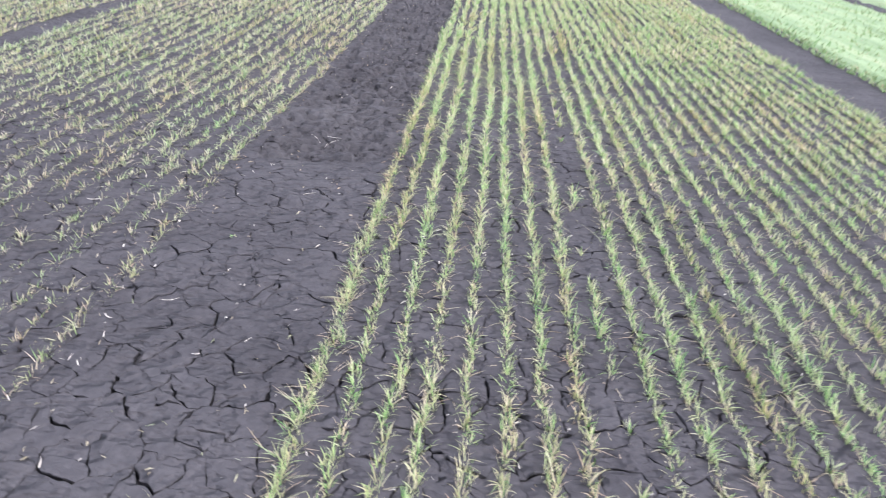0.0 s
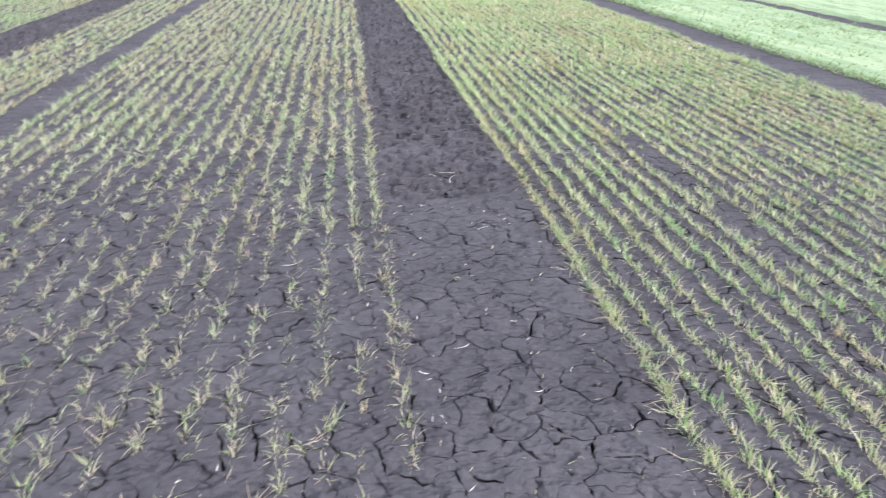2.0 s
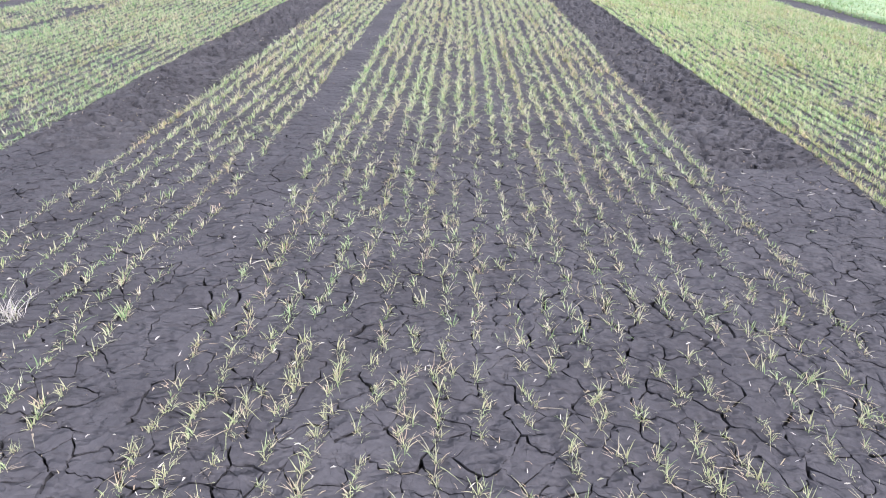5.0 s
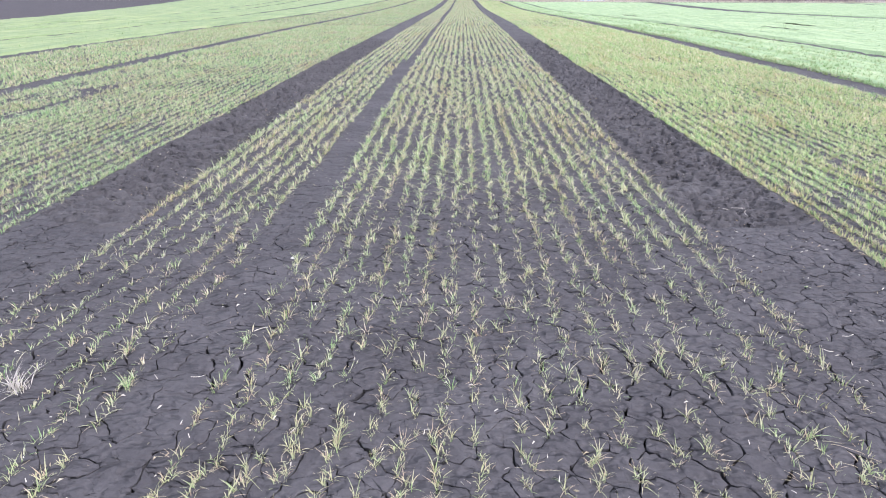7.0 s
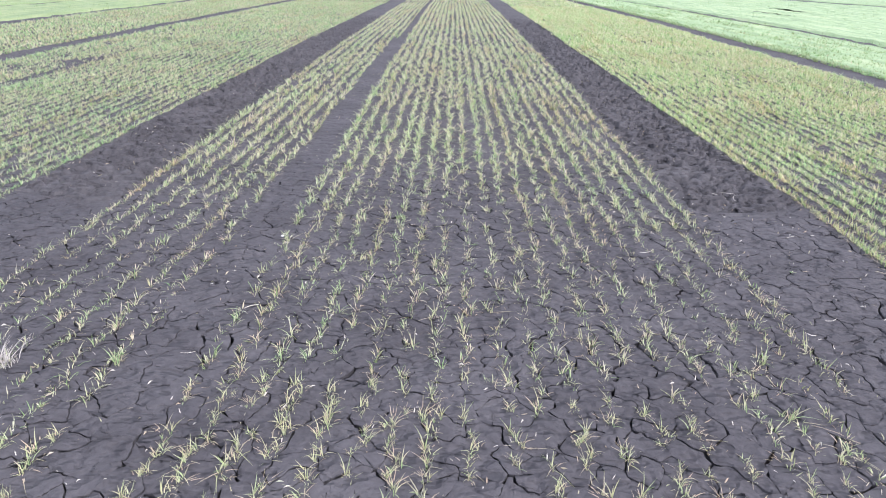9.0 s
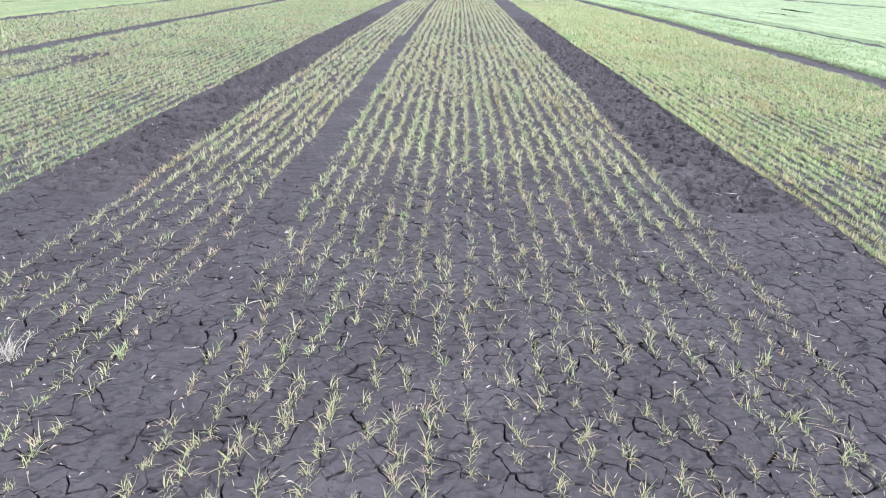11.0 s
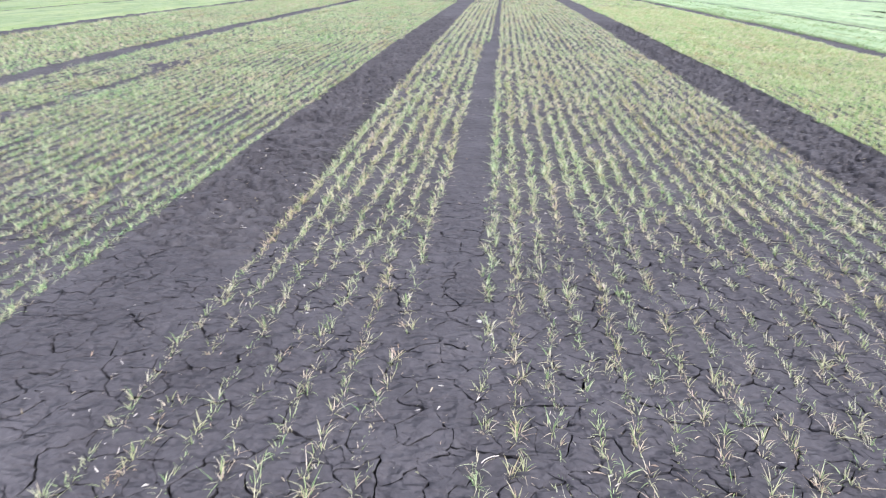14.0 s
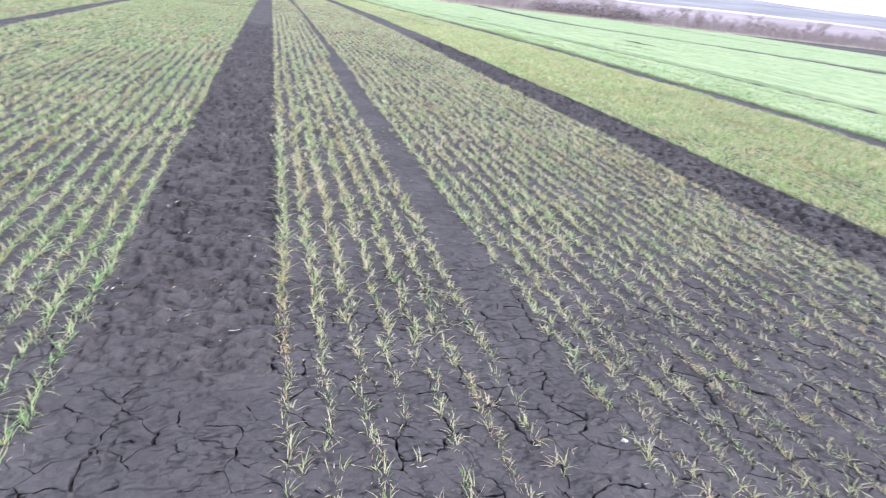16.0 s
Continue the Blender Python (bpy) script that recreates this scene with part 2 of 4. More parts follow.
STONE = plain("pale_stone", [(0.3, (0.45, 0.43, 0.40)), (0.7, (0.7, 0.68, 0.64))], 60, 0.8, 0.002)
WALL = plain("whitewash", [(0.3, (0.70, 0.69, 0.67)), (0.7, (0.82, 0.81, 0.80))], 1.5, 0.85)
ROOF = plain("blue_grey_roof", [(0.3, (0.22, 0.28, 0.40)), (0.7, (0.34, 0.40, 0.50))], 1.0, 0.6)
# the bluish grey is aerial haze, put into the hill's base colour
HILL = plain("hazy_wooded_hill", [(0.3, (0.17, 0.18, 0.21)), (0.55, (0.23, 0.24, 0.265)), (0.75, (0.33, 0.33, 0.345))], 0.006, 1.0)
# pale mauve grey: haze over the far woods, painted into the twig colour
FARTWIG = plain("far_hazy_woods", [(0.3, (0.30, 0.26, 0.28)), (0.7, (0.44, 0.39, 0.41))], 0.05, 0.95)
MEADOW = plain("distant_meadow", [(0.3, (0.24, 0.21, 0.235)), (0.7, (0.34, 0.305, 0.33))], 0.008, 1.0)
VERGE = plain("verge_grass", [(0.3, (0.46, 0.42, 0.35)), (0.7, (0.62, 0.58, 0.50))], 0.4, 0.9)
# dark thicket, its colour lifted a little for the haze
BUSH = plain("dense_thicket", [(0.3, (0.22, 0.19, 0.20)), (0.7, (0.32, 0.28, 0.29))], 0.8, 0.9)
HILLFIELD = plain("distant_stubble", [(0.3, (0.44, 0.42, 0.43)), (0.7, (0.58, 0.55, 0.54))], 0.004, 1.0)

# ---- ground: one sheet from behind the camera to the foot of the hills ----
def growing(start, step, end, rate):
    out = [start]
    while out[-1] < end:
        step *= rate
        out.append(out[-1] + step)
    return out


# seeds of the crust plates: one in each cell of a loose grid
CELL, PX0, PY0, PNX, PNY = 0.122, -4.3, 3.6, 72, 34
seed_at = np.random.RandomState(3).uniform(0.02, 0.98, (PNX, PNY, 2))
seed_at = (seed_at + np.stack(np.meshgrid(np.arange(PNX), np.arange(PNY), indexing="ij"), -1)) * CELL + np.array([PX0, PY0])


def own_path(x):
    """1 on the two wide paths beside the middle plot, right up to the plants."""
    return np.maximum(*[ramp01(x, a - 0.11, a - 0.02) * (1 - ramp01(x, b + 0.02, b + 0.10)) for a, b in PATHS])


def trodden(x, y):
    """1 where a path is trodden and crumbly instead of cracked into plates."""
    return np.maximum(bare(x), own_path(x)) * ramp01(y + vnoise(x, y, 0.5, 23), 6.7, 7.4)


has_plate = trodden(seed_at[..., 0], seed_at[..., 1]) < 0.35
has_plate[[0, -1]] = False
has_plate[:, [0, -1]] = False


def under_plates(x, y):
    """True well inside the area that plates cover."""
    ci, cj = np.floor((x - PX0) / CELL).astype(int), np.floor((y - PY0) / CELL).astype(int)
    best, second = np.full(x.shape, 9.0), np.full(x.shape, 9.0)
    own, other = np.zeros(x.shape, bool), np.zeros(x.shape, bool)
    for di in (-2, -1, 0, 1, 2):
        for dj in (-2, -1, 0, 1, 2):
            i, j = ci + di, cj + dj
            ok = (i >= 0) & (i < PNX) & (j >= 0) & (j < PNY)
            i, j = np.clip(i, 0, PNX - 1), np.clip(j, 0, PNY - 1)
            d = np.where(ok, np.hypot(seed_at[i, j, 0] - x, seed_at[i, j, 1] - y), 8.0)
            h = has_plate[i, j] & ok
            own = np.where(d < best, h, own)
            best = np.minimum(best, d)
            second = np.where(h, second, np.minimum(second, d))
    return own & (second - best > 0.05)


def grain(x, y):
    return ((vnoise(x, y, 0.17, 9) - 0.5) * 0.014 + (vnoise(x, y, 0.06, 10) - 0.5) * 0.012 + (vnoise(x, y, 0.022, 11) - 0.5) * 0.004) * (1 - ramp01(y, 14, 18))


bands = [(-4.2, -3.0, 0.04), (-3.0, -2.2, 0.03), (-2.2, 1.74, 0.03), (1.74, 2.54, 0.03), (2.54, 4.6, 0.04)]
fine_x = np.concatenate([np.arange(a, b - 0.002, st) for a, b, st in bands])
fine_y = np.arange(3.5, 8.5, 0.03)
gx = np.array([-v for v in growing(4.235, 0.035, 2600, 1.10)][::-1] + list(fine_x) + growing(4.6, 0.035, 2600, 1.10))
gy = np.array([7.0 - v for v in growing(3.53, 0.03, 400, 1.3)][::-1] + list(fine_y) + growing(8.5, 0.03, 16, 1.014) + growing(16.1, 0.09, 2400, 1.055))
GX, GY = np.meshgrid(gx, gy)
GZ = height(GX, GY)
near = (GX > -7.5) & (GX < 8.5) & (GY > 3.2) & (GY < 18)
x, y = GX[near], GY[near]
low = under_plates(x, y)


def path_relief(x, y):
    """Trodden, broken surface on the paths: shallow pits and footprints, longer across than along."""
    thick = 0.08 * (vnoise(x, y, 0.45, 26) - 0.5)
    pits = ramp01(vnoise(x * 0.5, y, 0.034, 21) + thick, 0.60, 0.66) * 0.036 + ramp01(vnoise(x * 0.6, y, 0.022, 22) + thick, 0.61, 0.67) * 0.026
    wide = ramp01(vnoise(x * 0.55, y, 0.070, 27) + thick, 0.57, 0.62) * 0.030 + ramp01(vnoise(x * 0.7, y, 0.12, 28) - thick, 0.60, 0.72) * 0.02
    return (vnoise(x * 0.6, y, 0.05, 24) - 0.5) * 0.016 + (vnoise(x, y, 0.13, 25) - 0.5) * 0.022 - (pits + wide) * (0.75 + 0.4 * ramp01(y, 6.6, 8.6)) + 0.010


GZ[near] += grain(x, y) - 0.055 * low
GZ -= 0.11 * (own_path(GX) > 0.9) * (trodden(GX, GY) > 0.8) * (GY < 23)
strip = bare(GX)
outer = ~near & (GY > 3) & (GY < FIELD_END) & (np.abs(GX) < 45)
GZ[outer] += strip[outer] * (vnoise(GX[outer] * 0.5, GY[outer], 0.12, 21) - 0.5) * 0.05
GZ -= 0.02 * strip * (np.abs(GX) > 5) * (GY < FIELD_END)
nx, ny = len(gx), len(gy)
ids = np.arange(nx * ny).reshape(ny, nx)
quads = np.stack([ids[:-1, :-1], ids[:-1, 1:], ids[1:, 1:], ids[1:, :-1]], -1).reshape(-1, 4)
cx, cy = GX.ravel()[quads].mean(1), GY.ravel()[quads].mean(1)
edge = slant(cy)
kind = np.where(cy > verge_line(cx), 2, np.where((cx < edge) & (cy > 5) | (cy > field_end(cx)), 1, 0))
kind = np.where((kind == 2) & (cx < -24) & (cy < FIELD_END + 20), 4, kind)
kind = np.where((kind == 0) & (bare(cx) > 0.5) & (cy + vnoise(cx, cy, 0.4, 33) > 6.7), 3, kind)
ground = tagged(new("ground", mesh_of("ground", np.stack([GX, GY, GZ], -1).reshape(-1, 3), quads, [SOIL, PLOUGHED, STEPPE, TRODDEN, VERGE], kind, True)),
                "dark cracked bare soil of a trial field, dry on top", "soil", kind="structure")


# trodden surface of the two paths beside the middle plot
for a, b in PATHS:
    sx = np.arange(a - 0.12, b + 0.115, 0.0125)
    sy = np.array(list(np.arange(5.9, 9.0, 0.0125)) + growing(9.0, 0.0125, 25, 1.0075))
    X, Y = np.meshgrid(sx, sy)
    Z = height(X, Y) + grain(X, Y) + path_relief(X, Y) * own_path(X) + 0.010
    Z -= 0.035 * (1 - ramp01(trodden(X, Y), 0.3, 0.7)) * (own_path(X) > 0.99) + 0.022 * (1 - ramp01(own_path(X), 0, 0.35)) + 0.06 * ramp01(Y, 23.6, 24.4)
    Z -= 0.035 * (1 - ramp01(Y, 6.5, 7.1)) * (own_path(X) <= 0.99)
    k = np.arange(X.size).reshape(X.shape)
    q = np.stack([k[:-1, :-1], k[:-1, 1:], k[1:, 1:], k[1:, :-1]], -1).reshape(-1, 4)
    ob = new("path_surface", mesh_of("path_surface", np.stack([X, Y, Z], -1).reshape(-1, 3), q, [TRODDEN], None, True))
    ob.parent = ground


# ---- wheat ----
def blades(base, n_per, tall, spread, segs, width, rng, lean=0.5):
    """Arching tapered blades round each base point. Returns vertices and triangles; each blade is one island."""
    n = len(base) * n_per
    root = np.repeat(base, n_per, 0)
    h = np.repeat(tall, n_per) * rng.uniform(0.45, 1.1, n)
    turn = rng.uniform(0, 2 * np.pi, n)
    out = np.stack([np.cos(turn) * 0.75, np.sin(turn), 0 * turn], 1)
    side = np.stack([-np.sin(turn), np.cos(turn), 0 * turn], 1)
    bend = h * rng.beta(1.2, 2.2, n) * 2.0 * np.repeat(np.broadcast_to(lean, len(base)), n_per)
    droop = rng.uniform(0.1, 0.85, n) * np.minimum(1, bend / h + 0.1)
    curl = h * rng.normal(0, 0.28, n)
    root = root + out * (rng.rand(n) * spread)[:, None] * np.array([0.8, 1.6, 0])
    width = np.repeat(np.broadcast_to(width, len(base)), n_per)[:, None]
    pts = []
    for s in range(segs + 1):
        u = s / segs
        c = root + out * (bend * u ** 1.6)[:, None] + side * (curl * u * u)[:, None]
        c[:, 2] += h * (u - droop * u * u) - 0.004
        w = width * (1 - 0.75 * u) * (0.7 if s == 0 else 1.0)
        if s < segs:
            pts += [c - side * w, c + side * w]
        else:
            pts += [c]
    k = len(pts)
    v = np.stack(pts, 1).reshape(-1, 3)
    tri = []
    for s in range(segs - 1):
        a = 2 * s
        tri += [(a, a + 1, a + 3), (a, a + 3, a + 2)]
    a = 2 * (segs - 1)
    tri += [(a, a + 1, a + 2)]
    f = (np.arange(n)[:, None, None] * k + np.array(tri)[None]).reshape(-1, 3)
    return v, f


def sown(rows, y0, y1, step, keep, rng, sway=0.015, seed=31):
    """Places of the plants along drilled rows, with gaps."""
    out = []
    for r, cx in enumerate(rows):
        yy = np.arange(y0, y1, step) + rng.uniform(-0.4, 0.4, len(np.arange(y0, y1, step))) * step
        xx = cx + rng.normal(0, sway, len(yy)) + (vnoise(yy * 0 + r, yy, 1.3, 5) - 0.5) * 0.03
        stand = 0.5 * rng.rand(len(yy)) + vnoise(yy * 0 + r * 7.7, yy, 0.2, seed) * 0.25 + vnoise(xx, yy, 0.8, seed + 1) * 0.25
        ok = stand > 1 - keep(xx, yy) * (0.90 + 0.16 * table[(r * 37 + 11) % 256, seed % 256])
        out.append(np.stack([xx[ok], yy[ok], height(xx[ok], yy[ok])], 1))
    return np.concatenate(out)


def joined(pieces):
    vs, fs, o = [], [], 0
    for v, f in pieces:
        vs.append(v)
        fs.append(f + o)
        o += len(v)
    return np.concatenate(vs), np.concatenate(fs)


def stand(name, pieces, mats, label, cat="wheat"):
    v, f = joined(pieces[0]) if len(pieces) == 1 else joined([joined(p) for p in pieces])
    idx = np.concatenate([np.full(sum(len(q[1]) for q in p), k) for k, p in enumerate(pieces)])
    return tagged(new(name, mesh_of(name, v, f, mats, idx)), label, cat, kind="stuff")


rng = np.random.RandomState(11)


def keep_mid(x, y):
    k = 0.65 + 0.23 * ramp01(y, 5.3, 7.5) + 0 * x
    return k - 0.05 * ramp01(x, 0.9, 1.7) * (1 - ramp01(y, 7, 11))


def keep_right(x, y):
    k = 0.78 + 0.20 * ramp01(y, 5.5, 9.5) + 0 * x
    k = np.where(np.abs(x - 3.62) < 0.06, np.where(y < 9, 0.30, 0.74), k)
    return np.where(np.abs(x - 4.50) < 0.07, 0.62, k)


def keep_left(x, y):
    k = 0.62 + 0.31 * ramp01(y, 5.2, 8.5) + 0 * x
    k = np.where(x < -5.7, k - 0.20 * (1 - ramp01(y, 12, 20)), k)      # patchy outer rows behind a thin wheel gap
    return np.where(np.abs(x + 5.60) < 0.115, 0.36 + 0.42 * ramp01(y, 10, 18), k)


def vigour(pts):
    """Height of the plants, in patches a few hands wide."""
    return 0.62 + 0.5 * vnoise(pts[:, 0], pts[:, 1], 0.32, 81) + 0.35 * vnoise(pts[:, 0] * 1.6, pts[:, 1], 1.1, 82)


def plot_near(name, rows, keep, mats, y0, tall, label, step, per, far_per=4, sway=0.015, loose=0.010, lean=0.75):
    """The near part of a sown plot: full plants to 10 m, simpler ones to 32 m, then hedge-like rows."""
    near_pts = sown(rows, y0, 10.0, step, keep, rng, loose)
    next_pts = sown(rows, 10.0, 16.0, step * 1.1, keep, rng, loose + 0.008)
    mid_pts = sown(rows, 16.0, 32.0, step * 1.35, keep, rng, sway)
    far_pts = sown(rows, 32.0, FIELD_END - 1, 0.22, keep, rng, 0.02)
    short = 0.84 + 0.16 * ramp01(near_pts[:, 1], 6, 9)
    t1, t2, t3, t4 = [tall * rng.uniform(0.65, 1.2, len(p)) * vigour(p) for p in (near_pts, next_pts, mid_pts, far_pts)]
    t1 = t1 * short
    green = [blades(near_pts, per, t1, 0.026, 3, 0.0026 + 0.0012 * ramp01(near_pts[:, 1], 6, 8.5), rng, lean + 0.35 * ramp01(near_pts[:, 1], 5.5, 8)), blades(next_pts, per - 2, t2, 0.038, 2, 0.0060, rng, lean + 0.25),
             blades(mid_pts, far_per, t3, 0.05, 2, 0.0115, rng, lean + 0.2), blades(far_pts, 4, t4, 0.10, 2, 0.022, rng, 0.9)]
    pick = rng.rand(len(near_pts)) < 0.85
    dry = [blades(near_pts[pick], 2, t1[pick] * 0.8, 0.028, 3, 0.0023, rng, 1.5), blades(near_pts[pick], 2, np.full(pick.sum(), 0.024), 0.035, 3, 0.0022, rng, 2.8),
           blades(next_pts, 2, t2 * 0.8, 0.03, 2, 0.004, rng, 1.4), blades(mid_pts[::2], 1, t3[::2], 0.03, 2, 0.006, rng, 1.0)]
    return near_pts, stand(name, [green, dry], mats, label)


def at(x, y, lift=0.0, turn=0.0):
    return pose(x, y, float(height(np.array(x), np.array(y))) + lift, 0, 0, turn)


# Plants that one can tell apart beside the camera: things of their own, from a few shapes
def plant_shape(k, tall, green_mat, label):
    r = np.random.RandomState(100 + k)
    ob = new("wheat_plant")
    for i in range(3):
        base = np.array([[r.normal(0, 0.007), (i - 1) * 0.024 * r.uniform(0.3, 1.3), 0.0]])
        v, f = blades(base, r.randint(4, 7), tall * r.uniform(0.55, 1.1, 1), 0.010, 4, 0.0022, r, 0.9)
        tiller = new("tiller", mesh_of("tiller", v, f, [green_mat]))
        tiller.parent = ob
    v, f = joined([blades(base * 0, 4, tall * 0.7 * np.ones(1), 0.03, 4, 0.0020, r, 1.4), blades(base * 0, 6, np.array([0.024]), 0.045, 4, 0.0022, r, 3.0)])
    child = new("dry_foliage", mesh_of("dry_foliage", v, f, [DRY]))
    child.parent = ob
    tagged(child, "withered straw-coloured lower leaves")
    return tagged(ob, label, "wheat plant", "wheat plants in drilled rows")


PALE = "young pale yellowish-green wheat plant in cracked dark soil"
shapes = [plant_shape(k, 0.072, W_MID, PALE) for k in range(12)]
lush = [plant_shape(40 + k, 0.080, W_SIDE, "young green wheat plant in a dense row") for k in range(8)]
LANDMARKS = [(-0.43, 5.69), (0.24, 4.61), (-0.03, 5.67), (-0.79, 5.11), (-0.57, 6.59), (0.45, 5.83), (1.19, 4.51), (0.25, 5.18),
             (0.57, 4.01), (1.33, 4.72), (0.47, 5.84), (1.44, 4.23), (-0.25, 4.42), (1.71, 5.34), (1.67, 7.47), (-0.54, 4.55),
             (-0.38, 5.00), (-0.02, 5.10), (-0.04, 4.39), (-2.15, 6.0), (-1.28, 5.91), (-1.40, 7.20), (-1.77, 6.63), (-0.65, 7.0),
             (-2.17, 6.93), (-1.38, 7.17), (-1.52, 6.93), (-0.94, 5.50), (-0.27, 4.96)]
placed = [(px, py, 1.02) for px, py in LANDMARKS]
others = sown(ROWS_MID, 3.5, 6.3, 0.058, keep_mid, np.random.RandomState(5))
clear = np.min(np.hypot(others[:, :1] - np.array(LANDMARKS)[:, 0], others[:, 1:2] - np.array(LANDMARKS)[:, 1]), 1) > 0.05
others = others[clear]
order = np.argsort(np.hypot(others[:, 0] * 0.45, others[:, 1] - 4.0))
single, rest = others[order[:230]], others[order[230:]]
placed += [(px, py, random.uniform(0.5, 1.05)) for px, py, pz in single]
first = set()
for n, (px, py, s) in enumerate(placed):
    src = shapes[n % len(shapes)]
    m = pose(px, py, float(height(np.array(px), np.array(py))) + 0.002, random.uniform(-8, 8), random.uniform(-8, 8), random.uniform(-25, 25) + 180 * (n % 2)) @ Matrix.Diagonal((s, s, s, 1))
    if src.name not in first:
        first.add(src.name)
        src.matrix_basis = m
    else:
        copy_thing(src, pose(0, 0, 0)).matrix_basis = m
tall_rest = 0.068 * rng.uniform(0.45, 1.1, len(rest))
stand("wheat_rows", [[blades(rest, 11, tall_rest, 0.030, 3, 0.0023, rng, 0.9)], [blades(rest, 3, tall_rest * 0.8, 0.024, 3, 0.0021, rng, 1.4), blades(rest, 2, np.full(len(rest), 0.022), 0.035, 3, 0.0021, rng, 3.0)]],
      [W_MID, DRY], "sparse pale wheat seedlings on cracked soil")
for n, (px, py) in enumerate([(1.49, 4.28), (1.36, 4.45), (1.41, 4.80), (-1.31, 4.66), (0.58, 8.02), (0.64, 7.97), (-0.49, 5.12)]):
    copy_thing(lush[n], pose(0, 0, 0)).matrix_basis = at(px, py, 0.004, 70 * n) @ Matrix.Scale(1.1, 4)
edge_row = sown([ROWS_RIGHT[0]], 4.0, 6.4, 0.055, lambda a, b: 0.92 + 0 * a, np.random.RandomState(6))[:40]
for n, (px, py, pz) in enumerate(edge_row):
    m = pose(px, py, pz + 0.004, random.uniform(-8, 8), random.uniform(-8, 8), random.uniform(0, 360)) @ Matrix.Scale(random.uniform(0.8, 1.15), 4)
    src = lush[n % len(lush)]
    if n < len(lush):
        src.matrix_basis = m
    else:
        copy_thing(src, pose(0, 0, 0)).matrix_basis = m


def keep_mid_rest(x, y):
    return np.where(y < 6.3, 0.0, keep_mid(x, y))


plot_near("wheat_rows", ROWS_MID, keep_mid_rest, [W_MID, DRY], 6.2, 0.072, "sparse pale yellow-green wheat seedlings in straight drilled rows", 0.052, 11, 4, 0.022, 0.018, 0.85)
plot_near("wheat_rows", ROWS_RIGHT, keep_right, [W_RIGHT, DRY], 3.4, 0.083, "dense green and yellow wheat seedlings in straight drilled rows", 0.040, 13, 8, 0.034, 0.010, 0.66)
plot_near("wheat_rows", ROWS_LEFT, keep_left, [W_SIDE, DRY], 4.5, 0.074, "green and straw-coloured wheat seedlings beside a bare path", 0.045, 10, 5, 0.030, 0.012, 0.8)

# stray plants where the wheel gap is overgrown
fill = sown([-1.19], 17.0, 40.0, 0.10, lambda a, b: 0.66 + 0 * a, rng)
stand("wheat_rows", [[blades(fill, 5, np.full(len(fill), 0.09), 0.03, 2, 0.006, rng, 0.6)]], [W_MID], "stray pale wheat plants in a wheel gap")


def far_plot(x0, x1, y0, y1, tall, dens, mat, under, label, holes=()):
    """A farther plot: leaf tips over a low rough canopy, with bare spots where the drill missed."""
    def grown(px, py):
        return (px > slant(py)) & (py < field_end(px) - 1)

    n = int((x1 - x0) * (y1 - y0) * dens)
    yy = y0 + (y1 - y0) * rng.rand(n) ** 1.5
    xx = rng.uniform(x0 + 0.05, x1 - 0.05, n)
    xx = x0 + 0.07 + np.round((xx - x0 - 0.07) / 0.135) * 0.135 + rng.normal(0, 0.018, n)
    xx = fan(xx, yy)
    ok = grown(xx, yy)
    xx, yy = xx[ok], yy[ok]
    n = len(xx)
    pts = np.stack([xx, yy, height(xx, yy)], 1)
    tips = blades(pts, 2, tall * rng.uniform(0.7, 1.2, n) * (1 + yy / 200), 0.05, 2, 0.010, rng, 0.55)
    sx = np.linspace(x0, x1, max(4, int((x1 - x0) / 0.2)))
    sy = np.concatenate([np.arange(y0, min(y1, 40), 0.3), np.arange(min(y1, 40), y1 + 0.1, 1.0)])
    X, Y = np.meshgrid(sx, sy)
    X = fan(X, Y)
    lines = 0.35 * (vnoise(X * 6, Y, 2.2, 91) - 0.5) + 0.45 * np.minimum(0, vnoise(X * 3, Y * 0.25, 1.5, 92) - 0.30)
    Z = height(X, Y) + tall * (0.34 + 0.36 * rng.rand(*X.shape) + lines)
    Z[:, 0] -= tall * 1.2
    Z[:, -1] -= tall * 1.2
    Z[0] -= tall * 1.2
    i = np.arange(X.size).reshape(X.shape)
    f = np.concatenate([np.stack([i[:-1, :-1], i[:-1, 1:], i[1:, 1:]], -1).reshape(-1, 3), np.stack([i[:-1, :-1], i[1:, 1:], i[1:, :-1]], -1).reshape(-1, 3)])
    inside = grown(X.ravel(), Y.ravel())
    for a, b, c, d in holes:
        inside &= ~((X > a) & (X < b) & (Y > c) & (Y < d)).ravel()
    sheet = (np.stack([X, Y, Z], -1).reshape(-1, 3), f[inside[f].all(1)])
    return stand("wheat_canopy", [[tips], [sheet]], [mat, under], label)


CANOPY = plain("wheat_canopy_lush", [(0.3, (0.18, 0.265, 0.132)), (0.5, (0.26, 0.36, 0.185)), (0.7, (0.35, 0.42, 0.235))], 4, 0.7, 0.05, (1, 0.08, 1))
CANOPY_MID = plain("wheat_canopy_medium", [(0.3, (0.14, 0.20, 0.095)), (0.5, (0.20, 0.265, 0.12)), (0.7, (0.27, 0.31, 0.155))], 4, 0.7, 0.05, (1, 0.08, 1))
GREEN = "bright green dense stand of young wheat"


